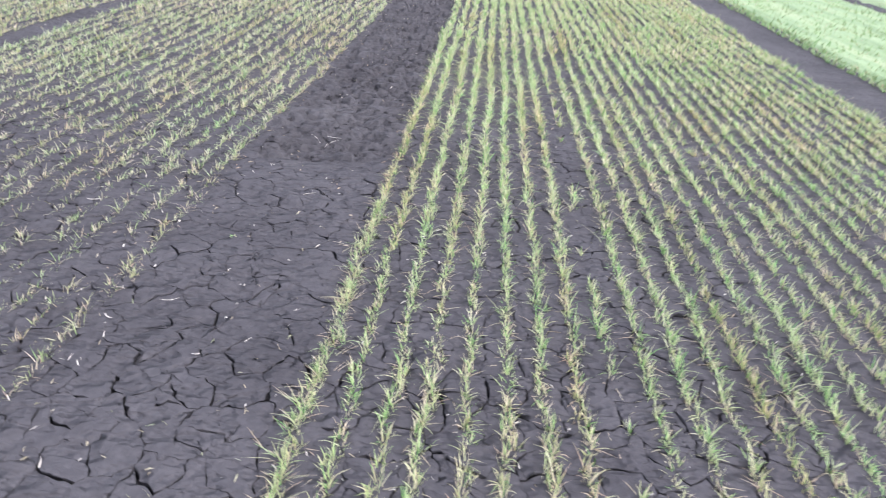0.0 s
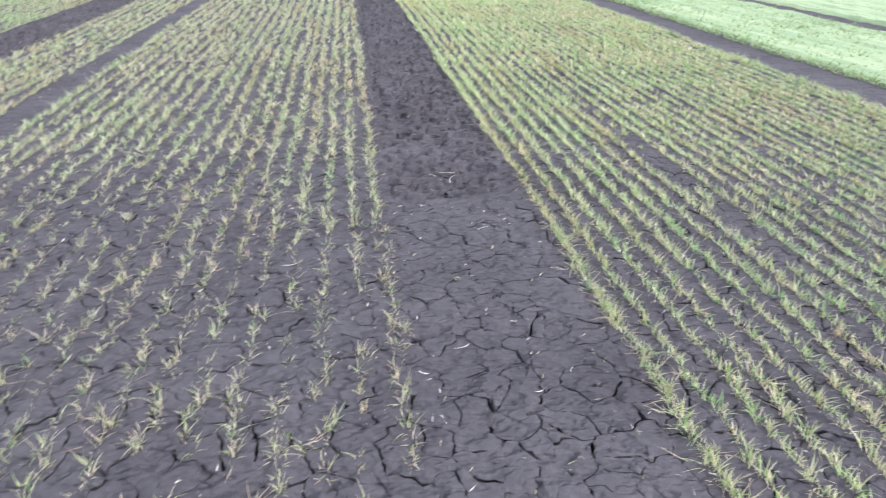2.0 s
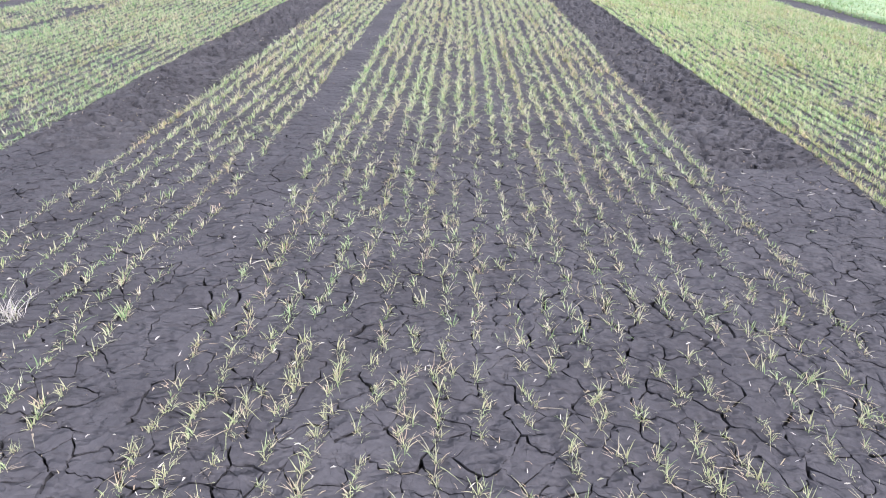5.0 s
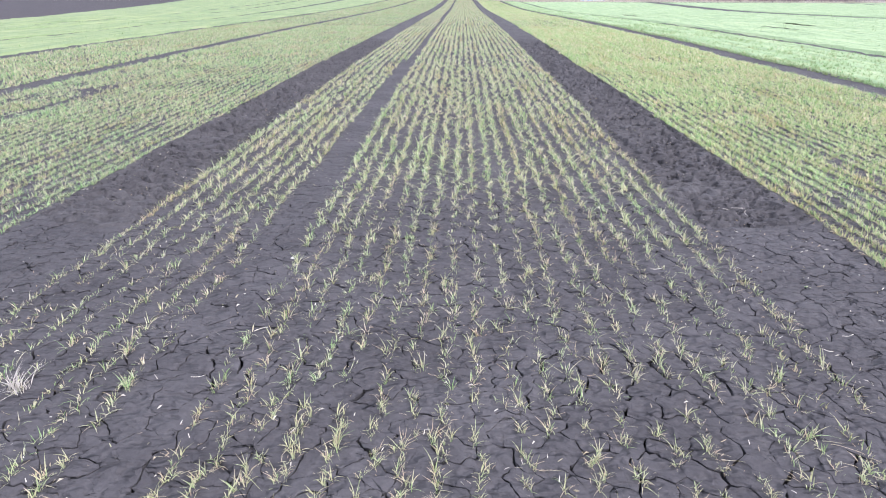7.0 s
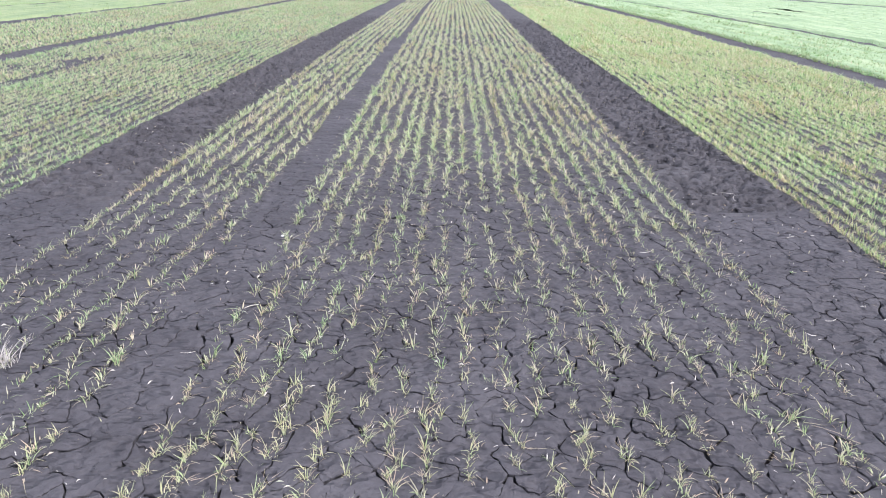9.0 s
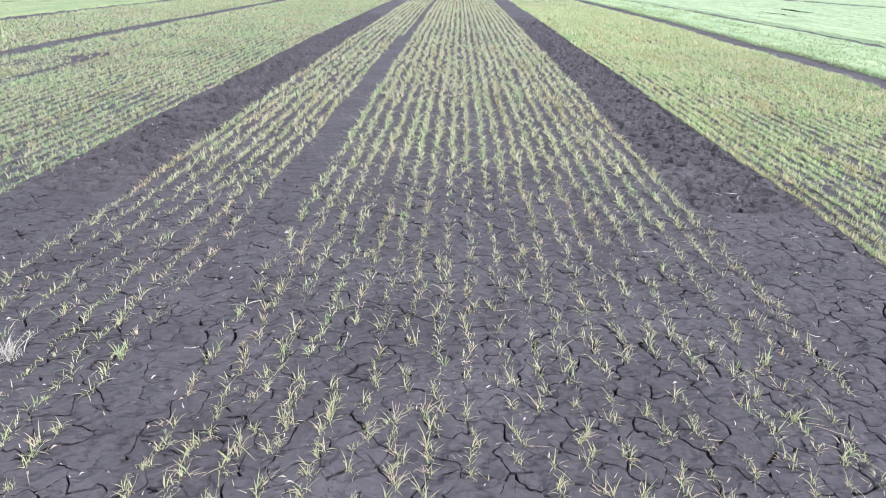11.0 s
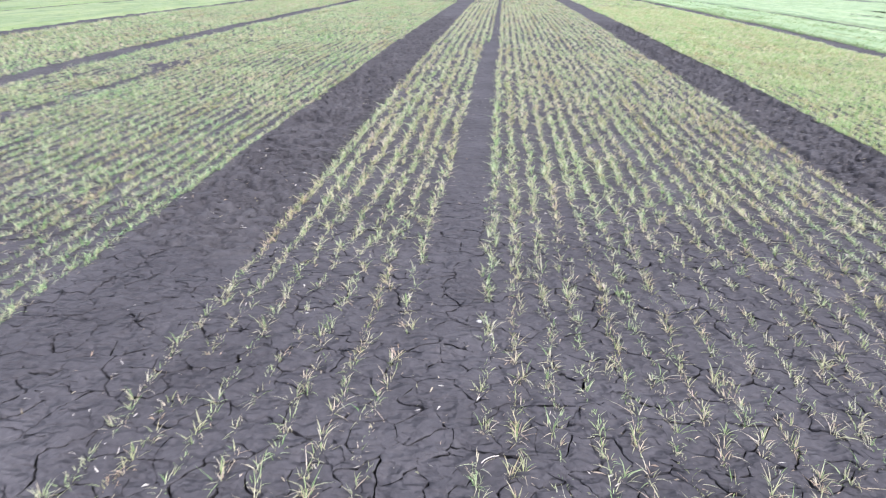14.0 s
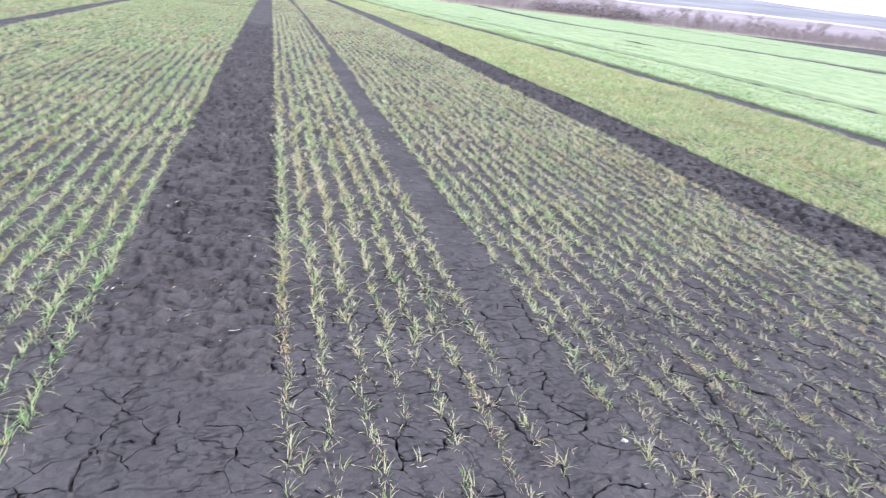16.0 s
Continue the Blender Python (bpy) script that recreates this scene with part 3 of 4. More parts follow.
def plot_beyond(name, rows, y0, mat, tall, per, label):
    """A plot one path farther off: simple plants, row by row."""
    pts = sown(rows, y0, 34.0, 0.06, lambda a, b: 0.97 + 0 * a, rng, 0.025)
    far = sown(rows, 34.0, FIELD_END - 3, 0.2, lambda a, b: 1.0 + 0 * a, rng, 0.025)
    tall_p, tall_f = tall * rng.uniform(0.6, 1.25, len(pts)), tall * rng.uniform(0.6, 1.25, len(far))
    return stand(name, [[blades(pts, per, tall_p, 0.05, 2, 0.012, rng, 0.85), blades(far, 3, tall_f, 0.08, 2, 0.024, rng, 0.9)],
                        [blades(pts[::2], 1, tall_p[::2], 0.05, 2, 0.008, rng, 1.2)]], [mat, DRY], label)


far_plot(7.02, 10.02, 6, FIELD_END - 1, 0.08, 3, W_FAR, CANOPY, "bright green dense stand of young wheat")
plot_beyond("wheat_rows", [7.04 + 0.1275 * i for i in range(23)], 6.0, W_FAR, 0.09, 5, "yellowish-green dense rows of young wheat")
plot_beyond("wheat_rows", [-7.28 - 0.1275 * i for i in range(24)], 7.0, W_SIDE, 0.08, 4, "dull yellowish-green dense rows of young wheat")
missed = [(13.5, 13.72, 30.0, 33.0), (16.3, 16.52, 34.0, 37.5), (12.4, 12.65, 50, 55)]
far_plot(10.42, 27.05, 10, FIELD_END - 1, 0.10, 9, W_FAR, CANOPY, GREEN, missed)
far_plot(29.75, 61.0, 22, FIELD_END - 1, 0.10, 4, W_FAR, CANOPY, GREEN)
far_plot(63.0, 84.0, 40, FIELD_END - 1, 0.10, 3, W_FAR, CANOPY, GREEN)
for a, b, y0, d in ((-13.75, -10.75, 11, 12), (-16.85, -14.05, 14, 10), (-19.0, -17.15, 17, 9)):
    far_plot(a, b, y0, FIELD_END - 1, 0.10, d, W_FAR, CANOPY_MID, "green stand of young wheat")
# the last plot on that side narrows to a slanting edge against the ploughed land
far_plot(-44.0, -19.3, 20, 116, 0.10, 5, W_FAR, CANOPY_MID, "green stand of young wheat beside ploughed land")

# ---- litter on the soil ----
def straw_piece(length, r, bendy, seed):
    """A broken, slightly bent stalk lying down."""
    q = random.Random(seed)
    bm = bmesh.new()
    rings = []
    for s in range(5):
        u = s / 4 - 0.5
        c = Vector((u * length, bendy * (u * u * 2 - 0.25) * length, r * 0.9 + abs(u) * q.uniform(0, 0.004)))
        rings.append([bm.verts.new(c + Vector((0, math.cos(a) * r, math.sin(a) * r * 0.7))) for a in (0, 1.57, 3.14, 4.71)])
    for a, b in zip(rings, rings[1:]):
        for k in range(4):
            bm.faces.new((a[k], a[(k + 1) % 4], b[(k + 1) % 4], b[k]))
    bm.faces.new(rings[0])
    bm.faces.new(rings[-1][::-1])
    return bm


def thing(name, bm, mat, m, label, cat, group=""):
    me = bpy.data.meshes.new(name)
    bm.to_mesh(me)
    bm.free()
    me.materials.append(mat)
    ob = new(name, me)
    ob.matrix_basis = m
    return tagged(ob, label, cat, group)


for k, (px, py, ln, turn) in enumerate([(1.92, 5.19, 0.07, 20), (2.06, 5.42, 0.05, 75), (1.75, 5.05, 0.04, -30), (2.3, 5.0, 0.035, 60), (2.15, 4.9, 0.03, 10),
                                        (2.02, 7.0, 0.20, -50), (2.10, 7.05, 0.16, -20), (2.14, 6.92, 0.14, 70), (-2.4, 6.9, 0.06, 15), (-2.7, 7.1, 0.05, -40),
                                        (-2.55, 5.9, 0.05, 80), (-0.9, 5.15, 0.07, 35), (-1.05, 4.75, 0.06, 15), (0.3, 4.6, 0.05, 50), (1.2, 5.9, 0.08, 5), (2.2, 6.2, 0.07, 30)]):
    thing("straw", straw_piece(ln, 0.0013 + 0.0004 * (k % 3), 0.25 * (-1) ** k, k), STRAW, at(px, py, 0.006, turn),
          "bleached broken straw lying on dark soil", "straw", "straws on the soil")

n = 5000
lx, ly = rng.uniform(-4.5, 5.5, n), 3.6 + 9 * rng.rand(n) ** 1.5
keepl = vnoise(lx, ly, 0.7, 41) + 0.25 * (1 - bare(lx)) > 0.5
lx, ly = lx[keepl], ly[keepl]
n = len(lx)
ang, ln, wd = rng.uniform(0, 6.28, n), rng.uniform(0.003, 0.015, n), rng.uniform(0.0007, 0.0018, n)
lz = height(lx, ly) + 0.012
ax, ay = np.cos(ang) * ln, np.sin(ang) * ln
bx, by = -np.sin(ang) * wd, np.cos(ang) * wd
c = np.stack([lx, ly, lz], 1)
v = np.stack([c + np.stack([-ax - bx, -ay - by, 0 * ax - 0.004], 1), c + np.stack([-ax + bx, -ay + by, 0 * ax - 0.004], 1),
              c + np.stack([bx, by, rng.uniform(0, .008, n)], 1), c + np.stack([ax, ay, rng.uniform(-0.004, 0.012, n)], 1), c + np.stack([-bx, -by, 0 * ax], 1)], 1).reshape(-1, 3)
o = np.arange(n)[:, None] * 5
f = np.concatenate([o + np.array([[0, 1, 2]]), o + np.array([[0, 2, 4]]), o + np.array([[4, 2, 3]])])
tagged(new("plant_litter", mesh_of("plant_litter", v, f, [DRY, STRAW], np.tile(rng.rand(n) < 0.4, 3).astype(int))), "scattered bits of dry leaf and straw on soil", "litter", kind="stuff")


def lump(r, seed, flat=0.6, sub=2):
    """An uneven clod or stone."""
    bm = bmesh.new()
    bmesh.ops.create_icosphere(bm, subdivisions=sub, radius=r)
    for q in bm.verts:
        k = 1 + 0.45 * noise.noise(q.co / r * 1.3 + Vector((seed * 3.7, 0, 0))) + 0.2 * noise.noise(q.co / r * 3.1 + Vector((0, seed * 2.1, 0)))
        q.co = Vector((q.co.x * k, q.co.y * k, max(q.co.z * k * flat, -r * 0.25)))
    return bm


for k, (px, py, r) in enumerate([(2.18, 12.33, 0.06), (2.33, 12.0, 0.04), (2.0, 11.2, 0.035), (2.3, 9.3, 0.03), (1.95, 9.0, 0.03), (2.15, 8.1, 0.028),
                                 (2.38, 7.6, 0.03), (-2.5, 10.4, 0.035), (-2.7, 9.3, 0.03), (-2.45, 8.6, 0.03), (-2.8, 8.1, 0.028), (-2.4, 7.4, 0.025),
                                 (-2.75, 6.7, 0.02), (-2.35, 6.2, 0.03), (2.1, 6.7, 0.022), (2.36, 6.45, 0.02)]):
    thing("soil_clod", lump(r, k), SOIL, at(px, py, -0.02, 40 * k), "crumbly dark soil clod on the bare path", "clod", "clods on the paths")
thing("pebble", lump(0.012, 90, 0.8), STONE, at(-0.97, 6.02, 0.0), "small pale pebble on dark soil", "pebble")
thing("pebble", lump(0.011, 91, 0.7), STONE, at(-2.38, 8.01, -0.012), "small pale pebble on the bare path", "pebble")

# small clods over the paths, uncountable
vs, fs, o = [], [], 0
proto = []
for k in range(6):
    bm = lump(1.0, 200 + k, 0.5, 1)
    bm.verts.ensure_lookup_table()
    proto.append((np.array([q.co[:] for q in bm.verts]), np.array([[q.index for q in fc.verts] for fc in bm.faces])))
    bm.free()
for a, b in PATHS:
    for k in range(700):
        px, py = rng.uniform(a - 0.03, b + 0.03), 4.2 + 18 * rng.rand() ** 1.4
        if py < 6.4 and rng.rand() < 0.85:
            continue
        r = rng.uniform(0.005, 0.014) * (1 if rng.rand() < 0.9 else 1.6)
        pv, pf = proto[k % 6]
        t = rng.uniform(0, 6.28)
        q = np.stack([pv[:, 0] * math.cos(t) - pv[:, 1] * math.sin(t), pv[:, 0] * math.sin(t) + pv[:, 1] * math.cos(t), pv[:, 2]], 1) * r
        vs.append(q + np.array([px, py, float(height(np.array(px), np.array(py))) - 0.008]))
        fs.append(pf + o)
        o += len(pv)
tagged(new("crumbs", mesh_of("crumbs", np.concatenate(vs), np.concatenate(fs), [SOIL], None, True)), "small crumbs of dark soil strewn along the paths", "soil crumbs", kind="stuff")

# dead bleached weed in the middle plot
weed = new("dead_weed")
weed.matrix_basis = at(-1.75, 4.62, 0.0)
r9 = np.random.RandomState(77)
for k in range(9):
    v, f = blades(np.array([[r9.normal(0, 0.02), r9.normal(0, 0.025), 0]]), 6, np.array([0.11]), 0.012, 4, 0.0022, r9, 1.0)
    stem = new("dry_stem", mesh_of("dry_stem", v, f, [WEEDY]))
    stem.parent = weed
tagged(weed, "dead bleached tuft of weed in cracked soil", "weed")
# small broad-leaved sprout on the path
bm = bmesh.new()
for k in range(5):
    t = k * 1.3
    d, s = Vector((math.cos(t), math.sin(t), 0.35)), Vector((-math.sin(t), math.cos(t), 0))
    p = [bm.verts.new(d * a + s * b) for a, b in ((0.002, -0.001), (0.010, -0.005), (0.020, 0.0), (0.010, 0.005), (0.002, 0.001))]
    bm.faces.new(p)
thing("sprout", bm, W_SIDE, at(1.98, 5.70, 0.004), "tiny yellow-green sprout on the bare path", "sprout")

# ---- behind the field ----
# dry grass verge
n = 7000
gx2 = rng.uniform(-95, 160, n)
gy2 = verge_line(gx2) + 0.3 + 6 * rng.rand(n) ** 1.8
pts = np.stack([gx2, gy2, height(gx2, gy2)], 1)
stand("dry_grass", [[blades(pts, 3, rng.uniform(0.3, 0.6, n), 0.2, 2, 0.04, rng, 0.5)]], [VERGE], "bleached dry grass on the verge behind the field", "grass")


def shrub_shape(k, tall, wide, stems):
    """A leafless shrub or small tree: tapered stems, side limbs and a haze of fine twigs."""
    q = random.Random(300 + k)
    ob = new("shrub")
    tips = []
    bm = bmesh.new()

    def limb(a, b, r0, r1):
        d = (b - a).normalized()
        s = d.orthogonal().normalized()
        t = d.cross(s)
        lo = [bm.verts.new(a + (s * math.cos(w) + t * math.sin(w)) * r0) for w in (0, 2.1, 4.2)]
        hi = [bm.verts.new(b + (s * math.cos(w) + t * math.sin(w)) * r1) for w in (0, 2.1, 4.2)]
        for i in range(3):
            bm.faces.new((lo[i], lo[(i + 1) % 3], hi[(i + 1) % 3], hi[i]))

    for i in range(stems):
        w = q.uniform(0, 6.28)
        a = Vector((math.cos(w) * 0.2, math.sin(w) * 0.2, -0.2)) * (0.3 if stems == 1 else 1)
        top = Vector((math.cos(w) * wide * q.uniform(0.2, 0.8) * (0.1 if stems == 1 else 1), math.sin(w) * wide * q.uniform(0.2, 0.8) * (0.1 if stems == 1 else 1), tall * q.uniform(0.65, 0.95)))
        mid = a.lerp(top, 0.5) + Vector((q.uniform(-.2, .2), q.uniform(-.2, .2), 0.1 * tall))
        r = 0.028 * tall / 3 * (2 if stems == 1 else 1)
        limb(a, mid, r, r * 0.65)
        limb(mid, top, r * 0.65, r * 0.2)
        for j in range(6 if stems > 1 else 18):
            u = q.uniform(0.15, 1.0)
            c = a.lerp(mid, u * 2) if u < 0.5 else mid.lerp(top, u * 2 - 1)
            e = c + Vector((q.uniform(-1, 1) * wide * 0.5, q.uniform(-1, 1) * wide * 0.5, q.uniform(0.1, 0.4) * tall * 0.6))
            limb(c, e, r * 0.3, r * 0.1)
            tips.append((c, e))
    part("trunk", bm, TWIG, ob)
    r = np.random.RandomState(400 + k)
    vs = []
    for c, e in tips:
        for i in range(18):
            u = r.rand()
            s = np.array(c.lerp(e, u))
            d = r.normal(0, 1, 3) * np.array([1, 1, 0.8]) + np.array([0, 0, 0.6])
            d = d / np.linalg.norm(d) * tall * r.uniform(0.08, 0.22)
            wv = np.cross(d, r.normal(0, 1, 3))
            wv = wv / np.linalg.norm(wv) * 0.022
            vs += [s - wv, s + wv, s + d]
    v = np.array(vs)
    twigs = new("crown", mesh_of("crown", v, np.arange(len(v)).reshape(-1, 3), [TWIG]))
    twigs.parent = ob
    tagged(twigs, "haze of fine leafless twigs")
    return tagged(ob, "leafless grey-brown shrub behind the field", "shrub", "shrub belt")


shrubs = [shrub_shape(k, 2.6 + 0.4 * k, 1.5 + 0.15 * k, 6) for k in range(5)] + [shrub_shape(9, 6.5, 3.0, 1), shrub_shape(10, 7.5, 2.6, 1)]
used = set()


def plant(k, x, y, s, squash=1.0):
    x, y, s = x * 1.33, 4 + (y - 4) * 1.33, s * 1.33
    m = pose(x, y, float(height(np.array(x), np.array(y))) - 0.1, 0, 0, random.uniform(0, 360)) @ Matrix.Diagonal((s, s, s * squash, 1))
    if k not in used:
        used.add(k)
        shrubs[k].matrix_basis = m
        if k > 4:
            tagged(shrubs[k], "leafless grey-brown tree behind the field", "tree", "trees behind the field")
    else:
        copy_thing(shrubs[k], pose(0, 0, 0)).matrix_basis = m


for i in range(320):
    px = -120 + 300 * (i / 320) + random.uniform(-2, 2)
    band = i % 3
    py = 106 + band * 16 + random.uniform(-4, 4)
    if abs(px - (-1.3 + (py - 3.8) * 0.198)) < 4.5:
        continue
    s = random.uniform(0.7, 1.15) * (1.45 if px < -22 else 1.0)
    plant(i % 5, px, py, s, 0.85)
for px, py, s in ((10.5, 104, 0.75), (-16.0, 106, 0.7), (-42, 112, 1.0), (-50, 115, 1.1), (-60, 118, 1.15), (-36, 120, 1.0), (-70, 116, 1.2), (-30, 118, 0.9), (45, 140, 0.8), (-80, 120, 1.1)):
    plant(5 + int(px * 7) % 2, px, py, s)

# low dense thicket at the field's far corner
for px, py, w, h in ((51, 132, 4.3, 2.1), (56, 133, 4.5, 2.5), (60.5, 132, 5.0, 3.2), (65, 134, 4.5, 3.3), (70, 134, 4.0, 2.7), (74.5, 135, 3.2, 1.7)):
    r = np.random.RandomState(int(px))
    m = 1500
    d = r.normal(0, 1, (m, 3))
    d = d / np.linalg.norm(d, axis=1)[:, None] * (r.rand(m)[:, None] ** 0.4) * (0.8 + 0.4 * r.rand(m)[:, None])
    c = np.stack([d[:, 0] * w, d[:, 1] * w * 0.6, np.abs(d[:, 2]) * h], 1)
    a, b = r.normal(0, 0.17, (m, 3)), r.normal(0, 0.08, (m, 3))
    v = np.stack([c - b, c + b, c + a + np.array([0, 0, 0.15])], 1).reshape(-1, 3)
    ob = new("thicket", mesh_of("thicket", v, np.arange(3 * m).reshape(-1, 3), [BUSH]))
    ob.matrix_basis = pose(px, py, float(height(np.array(px), np.array(py))) - 0.05)
    tagged(ob, "low dense dark leafless thicket behind the field", "bush", "thickets behind the field")

# brushwood filling the belt, uncountable
n = 15000
bx, by = rng.uniform(-165, 235, n), rng.uniform(142, 250, n)
ok = (vnoise(bx, by, 9, 71) > 0.3) & (np.abs(bx - (-1.3 + (by - 3.8) * 0.198)) > 4.0)
bx, by = bx[ok], by[ok]
n = len(bx)
tall_b = rng.uniform(2.0, 4.6, n) * np.where(bx < -30, 1.7, 1.0)
v, f = blades(np.stack([bx, by, height(bx, by) - 0.1], 1), 6, tall_b, 1.6, 2, 0.09, rng, 0.5)
tagged(new("brushwood", mesh_of("brushwood", v, f, [TWIG])), "tangled leafless brushwood behind the field", "brushwood", kind="stuff")

# far woods down in the dip, uncountable
n = 13000
fx, fy = rng.uniform(-520, 780, n), rng.uniform(290, 720, n)
stand_noise = vnoise(fx, fy, 40, 51)
fx, fy = fx[stand_noise > 0.35], fy[stand_noise > 0.35]
n = len(fx)
v, f = blades(np.stack([fx, fy, height(fx, fy) - 0.2], 1), 3, rng.uniform(5.0, 12.0, n), 3.5, 2, 0.32, rng, 0.6)
tagged(new("far_woods", mesh_of("far_woods", v, f, [FARTWIG])), "hazy leafless woods beyond the field", "woods", kind="stuff")

# house in the dip
house = new("house")
house.matrix_basis = at(46.8, 251, -0.6, 8) @ Matrix.Scale(0.95, 4)


def box(x0, x1, y0, y1, z0, z1):
    bm = bmesh.new()
    bmesh.ops.create_cube(bm, size=1, matrix=Matrix.LocRotScale(((x0 + x1) / 2, (y0 + y1) / 2, (z0 + z1) / 2), None, (x1 - x0, y1 - y0, z1 - z0)))
    return bm


part("wall", box(-4, 4, -3, 3, 0, 2.4), WALL, house, "whitewashed wall")
bm = bmesh.new()
p = [bm.verts.new(c) for c in ((-4.4, -3.5, 2.3), (4.4, -3.5, 2.3), (4.4, 3.5, 2.3), (-4.4, 3.5, 2.3), (-4.4, 0, 4.0), (4.4, 0, 4.0))]
for q in ((0, 1, 5, 4), (2, 3, 4, 5), (0, 4, 3), (1, 2, 5), (3, 2, 1, 0)):
    bm.faces.new([p[i] for i in q])
part("roof", bm, ROOF, house, "blue-grey gabled roof")
for wx0 in (-2.8, 0.2, 2.2):
    part("window", box(wx0, wx0 + 0.9, -3.04, -2.95, 0.9, 2.0), PLOUGHED, house)
tagged(house, "small whitewashed house with a blue-grey roof", "house")
shed = new("shed")
shed.matrix_basis = at(34.8, 246, -0.5, 4) @ Matrix.Scale(0.95, 4)
part("wall", box(-3.5, 3.5, -2, 2, 0, 2.0), WALL, shed)
bm = bmesh.new()
p = [bm.verts.new(c) for c in ((-3.8, -2.3, 1.9), (3.8, -2.3, 1.9), (3.8, 2.3, 2.7), (-3.8, 2.3, 2.7), (-3.8, -2.3, 2.0), (3.8, -2.3, 2.0), (3.8, 2.3, 2.8), (-3.8, 2.3, 2.8))]
for q in ((0, 1, 2, 3), (7, 6, 5, 4), (0, 4, 5, 1), (1, 5, 6, 2), (2, 6, 7, 3), (3, 7, 4, 0)):
    bm.faces.new([p[i] for i in q])
part("roof", bm, WALL, shed, "pale sheet roof")
tagged(shed, "low pale shed beside the house", "shed")

# distant rise: woods, with haze put into their colour, above a strip of pale stubble
ha = np.linspace(-1.25, 1.35, 160)
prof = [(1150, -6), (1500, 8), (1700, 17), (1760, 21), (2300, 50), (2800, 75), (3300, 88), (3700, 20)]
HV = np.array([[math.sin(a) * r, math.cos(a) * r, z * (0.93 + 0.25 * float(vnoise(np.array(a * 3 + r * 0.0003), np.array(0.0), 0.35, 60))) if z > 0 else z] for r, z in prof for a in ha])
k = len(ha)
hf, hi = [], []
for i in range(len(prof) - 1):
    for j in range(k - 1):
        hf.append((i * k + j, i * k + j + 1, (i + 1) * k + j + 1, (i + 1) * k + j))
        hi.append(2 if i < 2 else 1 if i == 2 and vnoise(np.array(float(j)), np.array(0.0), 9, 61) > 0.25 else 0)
tagged(new("backdrop", mesh_of("backdrop", HV, hf, [HILL, HILLFIELD, MEADOW], hi, True)), "distant wooded rise in haze-blue colour with a pale field", "hills", kind="structure")

# ---- crust plates between the cracks, last of all ----
def clipped(poly, a, n, tag):
    """Cuts a polygon, a list of (corner, tag of the edge after it), by the half-plane (p - a) . n < 0."""
    out = []
    for k in range(len(poly)):
        p, t = poly[k]
        q, _ = poly[(k + 1) % len(poly)]
        dp, dq = (p[0] - a[0]) * n[0] + (p[1] - a[1]) * n[1], (q[0] - a[0]) * n[0] + (q[1] - a[1]) * n[1]
        if dp <= 0:
            out.append((p, t))
        if (dp <= 0) != (dq <= 0):
            u = dp / (dp - dq)
            c = (p[0] + (q[0] - p[0]) * u, p[1] + (q[1] - p[1]) * u)
            out.append((c, tag if dp <= 0 else t))
    return out


def warped(p):
    x, y = p[:, 0], p[:, 1]
    a = np.stack([vnoise(x, y, 0.055, 3), vnoise(x, y, 0.055, 4)], 1) - 0.5
    b = np.stack([vnoise(x, y, 0.017, 13), vnoise(x, y, 0.017, 14)], 1) - 0.5
    return p + a * 0.048 + b * 0.019


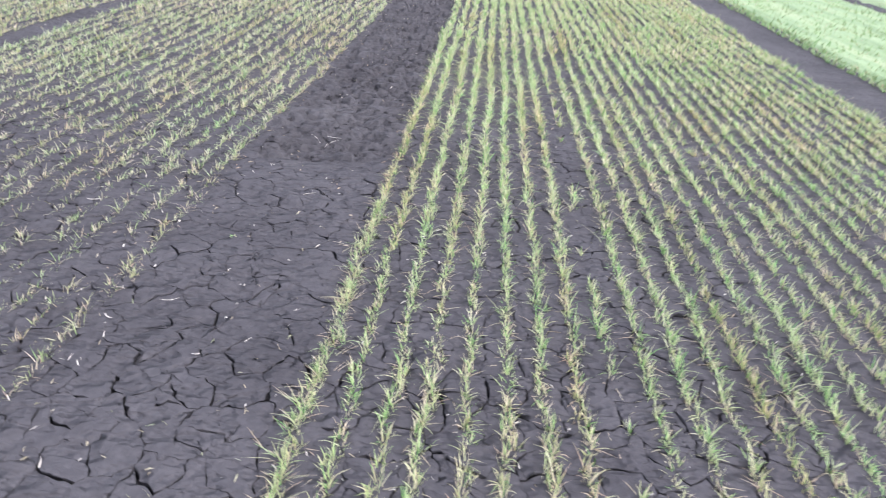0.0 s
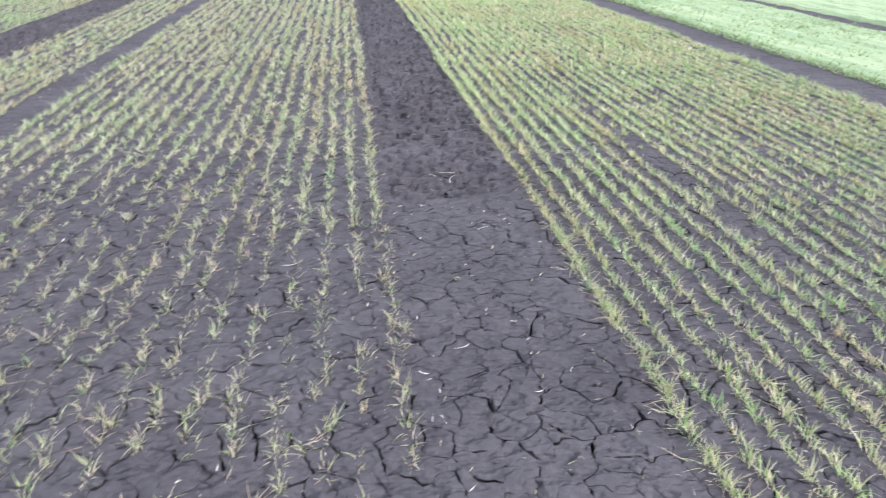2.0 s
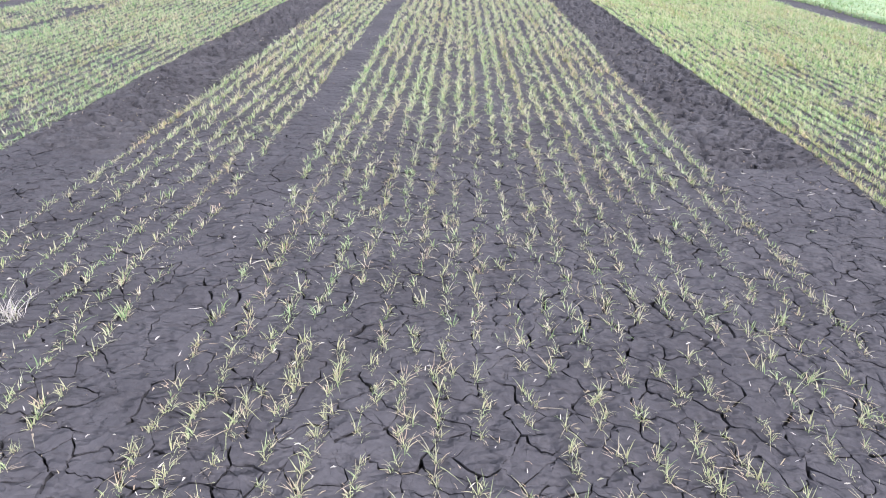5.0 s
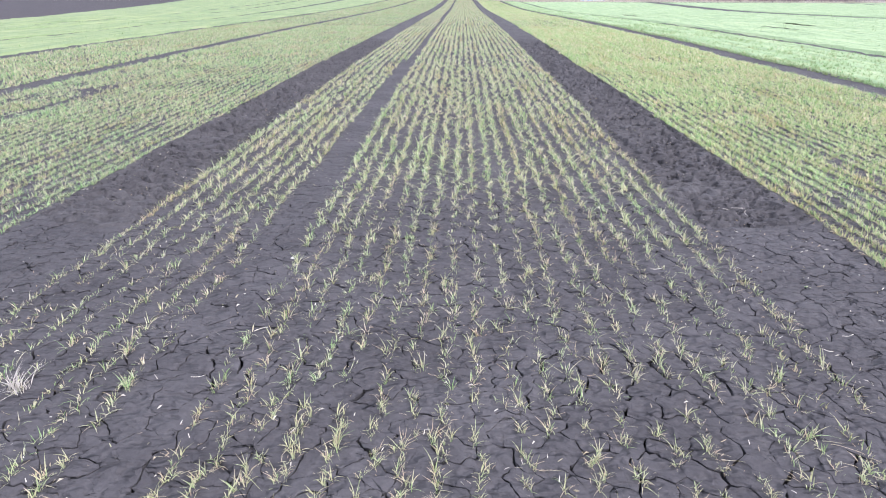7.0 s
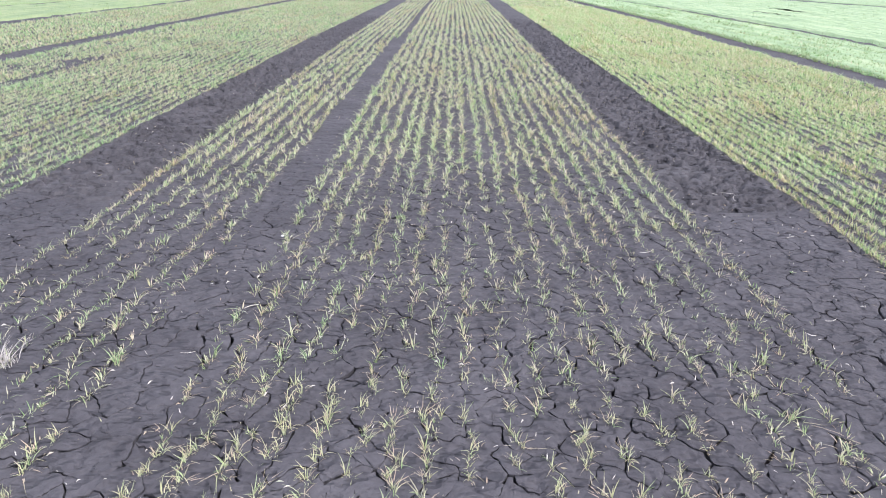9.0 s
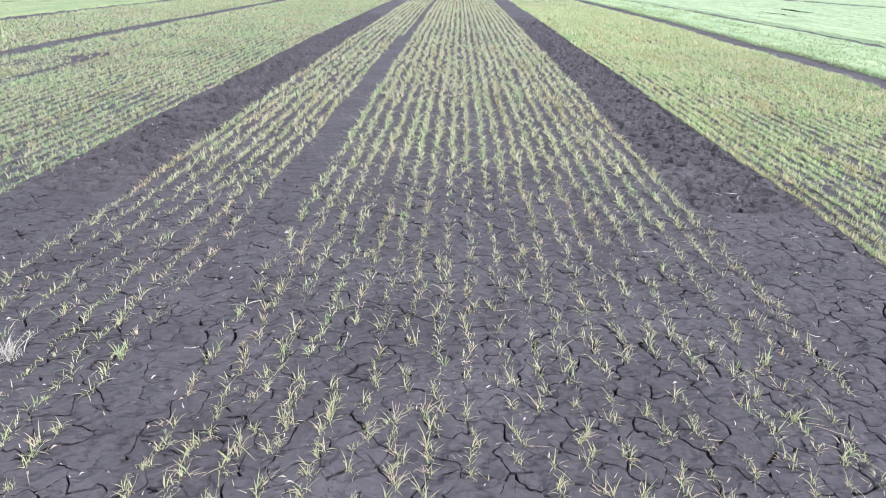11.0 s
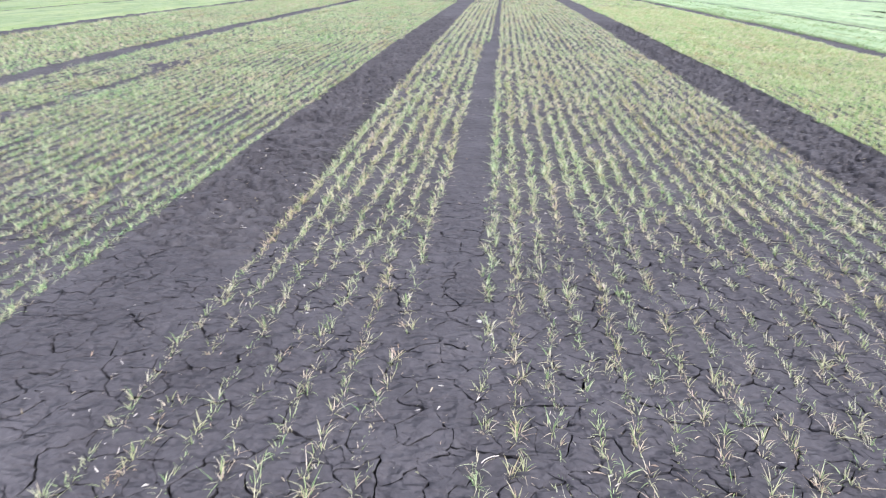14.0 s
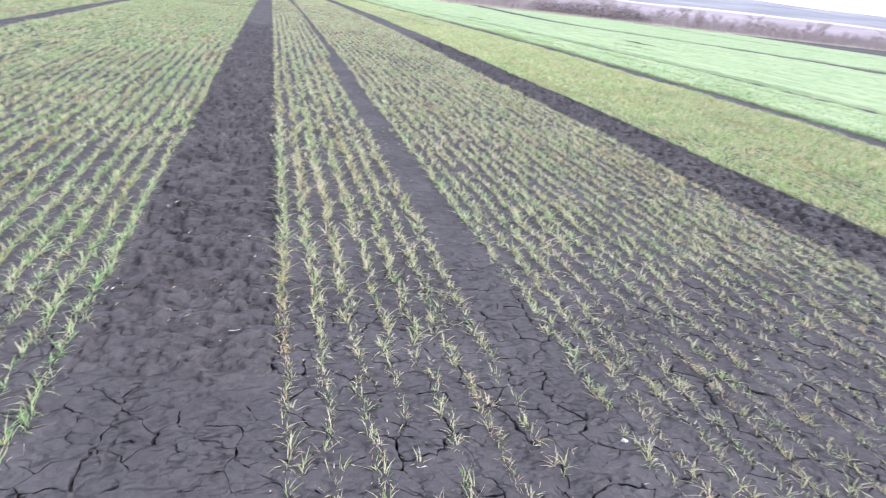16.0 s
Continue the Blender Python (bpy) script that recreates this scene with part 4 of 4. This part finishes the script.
def plate(i, j):
    """One crust plate: jagged outline, gently domed top in rings, broken sides. None where it vanishes."""
    sx, sy = seed_at[i, j]
    poly = [((sx + a * 0.4, sy + b * 0.4), None) for a, b in ((-1, -1), (1, -1), (1, 1), (-1, 1))]
    for di in (-2, -1, 0, 1, 2):
        for dj in (-2, -1, 0, 1, 2):
            u, v = i + di, j + dj
            if (di or dj) and 0 <= u < PNX and 0 <= v < PNY:
                ox, oy = seed_at[u, v]
                poly = clipped(poly, ((sx + ox) / 2, (sy + oy) / 2), (ox - sx, oy - sy), (u, v))
    inset, lines = [], []
    for k, (p, t) in enumerate(poly):
        q = poly[(k + 1) % len(poly)][0]
        ex, ey = q[0] - p[0], q[1] - p[1]
        ln = math.hypot(ex, ey) or 1e-9
        if t is None:
            gap = 0.0
        else:
            a, b = sorted((i * 64 + j, t[0] * 64 + t[1]))
            e = table[(a * 131 + b * 7) % 256, (a * 17 + b * 101) % 256]
            damp = 1 - 0.5 * float(ramp01(np.array(p[1]), 6.4, 7.8))
            gap = 0.0003 if e < 0.30 else (0.0012 + 0.0013 * (e - 0.30) / 0.52 if e < 0.82 else 0.0032 + 0.0012 * (e - 0.82) / 0.18) * damp
        lines.append((p[0] - ey / ln * gap, p[1] + ex / ln * gap, ex / ln, ey / ln, gap))
    ring, open_edge = [], []
    for k in range(len(lines)):
        ax, ay, adx, ady, ga = lines[k - 1]
        bx, by, bdx, bdy, gb = lines[k]
        det = adx * bdy - ady * bdx
        if abs(det) < 0.05:
            c = (bx, by)
        else:
            u = ((bx - ax) * bdy - (by - ay) * bdx) / det
            c = (ax + adx * u, ay + ady * u)
        inset.append(c)
    for k in range(len(inset)):
        p, q = inset[k], inset[(k + 1) % len(inset)]
        m = max(1, int(math.hypot(q[0] - p[0], q[1] - p[1]) / 0.017))
        for t in range(m):
            ring.append((p[0] + (q[0] - p[0]) * t / m, p[1] + (q[1] - p[1]) * t / m))
            open_edge.append(lines[k][4])
    if len(ring) < 5:
        return None
    rim = warped(np.array(ring))
    mid = rim.mean(0)
    g = np.clip(np.array(open_edge) / 0.004, 0, 1)
    tilt = (table[i, j + 40] - 0.5) * 0.006
    rows = []
    for f, drop in ((1.0, 0.003), (0.91, 0.0006), (0.68, 0.0), (0.36, 0.0)):
        c = mid + (rim - mid) * f
        z = height(c[:, 0], c[:, 1]) + 1.0 * grain(c[:, 0], c[:, 1]) + 0.004 + tilt - drop * g
        rows.append(np.column_stack([c, z]))
    top = np.array([[*mid, float(height(mid[0], mid[1]) + 1.0 * grain(mid[0], mid[1])) + 0.005 + tilt]])
    wall = rows[0].copy()
    foot = np.column_stack([mid + (rim - mid) * 0.97, rows[0][:, 2] - 0.052])
    n = len(rim)
    v = np.concatenate([*rows, top, wall, foot])
    k = np.arange(n)
    m = (k + 1) % n
    tri = []
    for s in (0, 1, 2):
        o = s * n
        tri += [np.stack([o + k, o + m, o + n + m], 1), np.stack([o + k, o + n + m, o + n + k], 1)]
    tri.append(np.stack([3 * n + k, 3 * n + m, np.full(n, 4 * n)], 1))
    w = 4 * n + 1
    tri += [np.stack([w + n + k, w + n + m, w + m], 1), np.stack([w + n + k, w + m, w + k], 1)]
    return v, np.concatenate(tri)


made = []
for i in range(1, PNX - 1):
    for j in range(1, PNY - 1):
        if has_plate[i, j]:
            p = plate(i, j)
            if p is not None:
                made.append((abs(seed_at[i, j, 0] + 0.1) * 0.5 + abs(seed_at[i, j, 1] - 4.4), p, seed_at[i, j]))
made.sort(key=lambda q: q[0])
for _, (v, f), _ in made[:300]:
    ob = new("soil_plate", mesh_of("soil_plate", v, f, [SOIL], None, True))
    ob.parent = ground
v, f = joined([q[1] for q in made[300:]])
rest_crust = new("soil_crust", mesh_of("soil_crust", v, f, [SOIL], None, True))
rest_crust.parent = ground
tagged(rest_crust, kind="stuff")
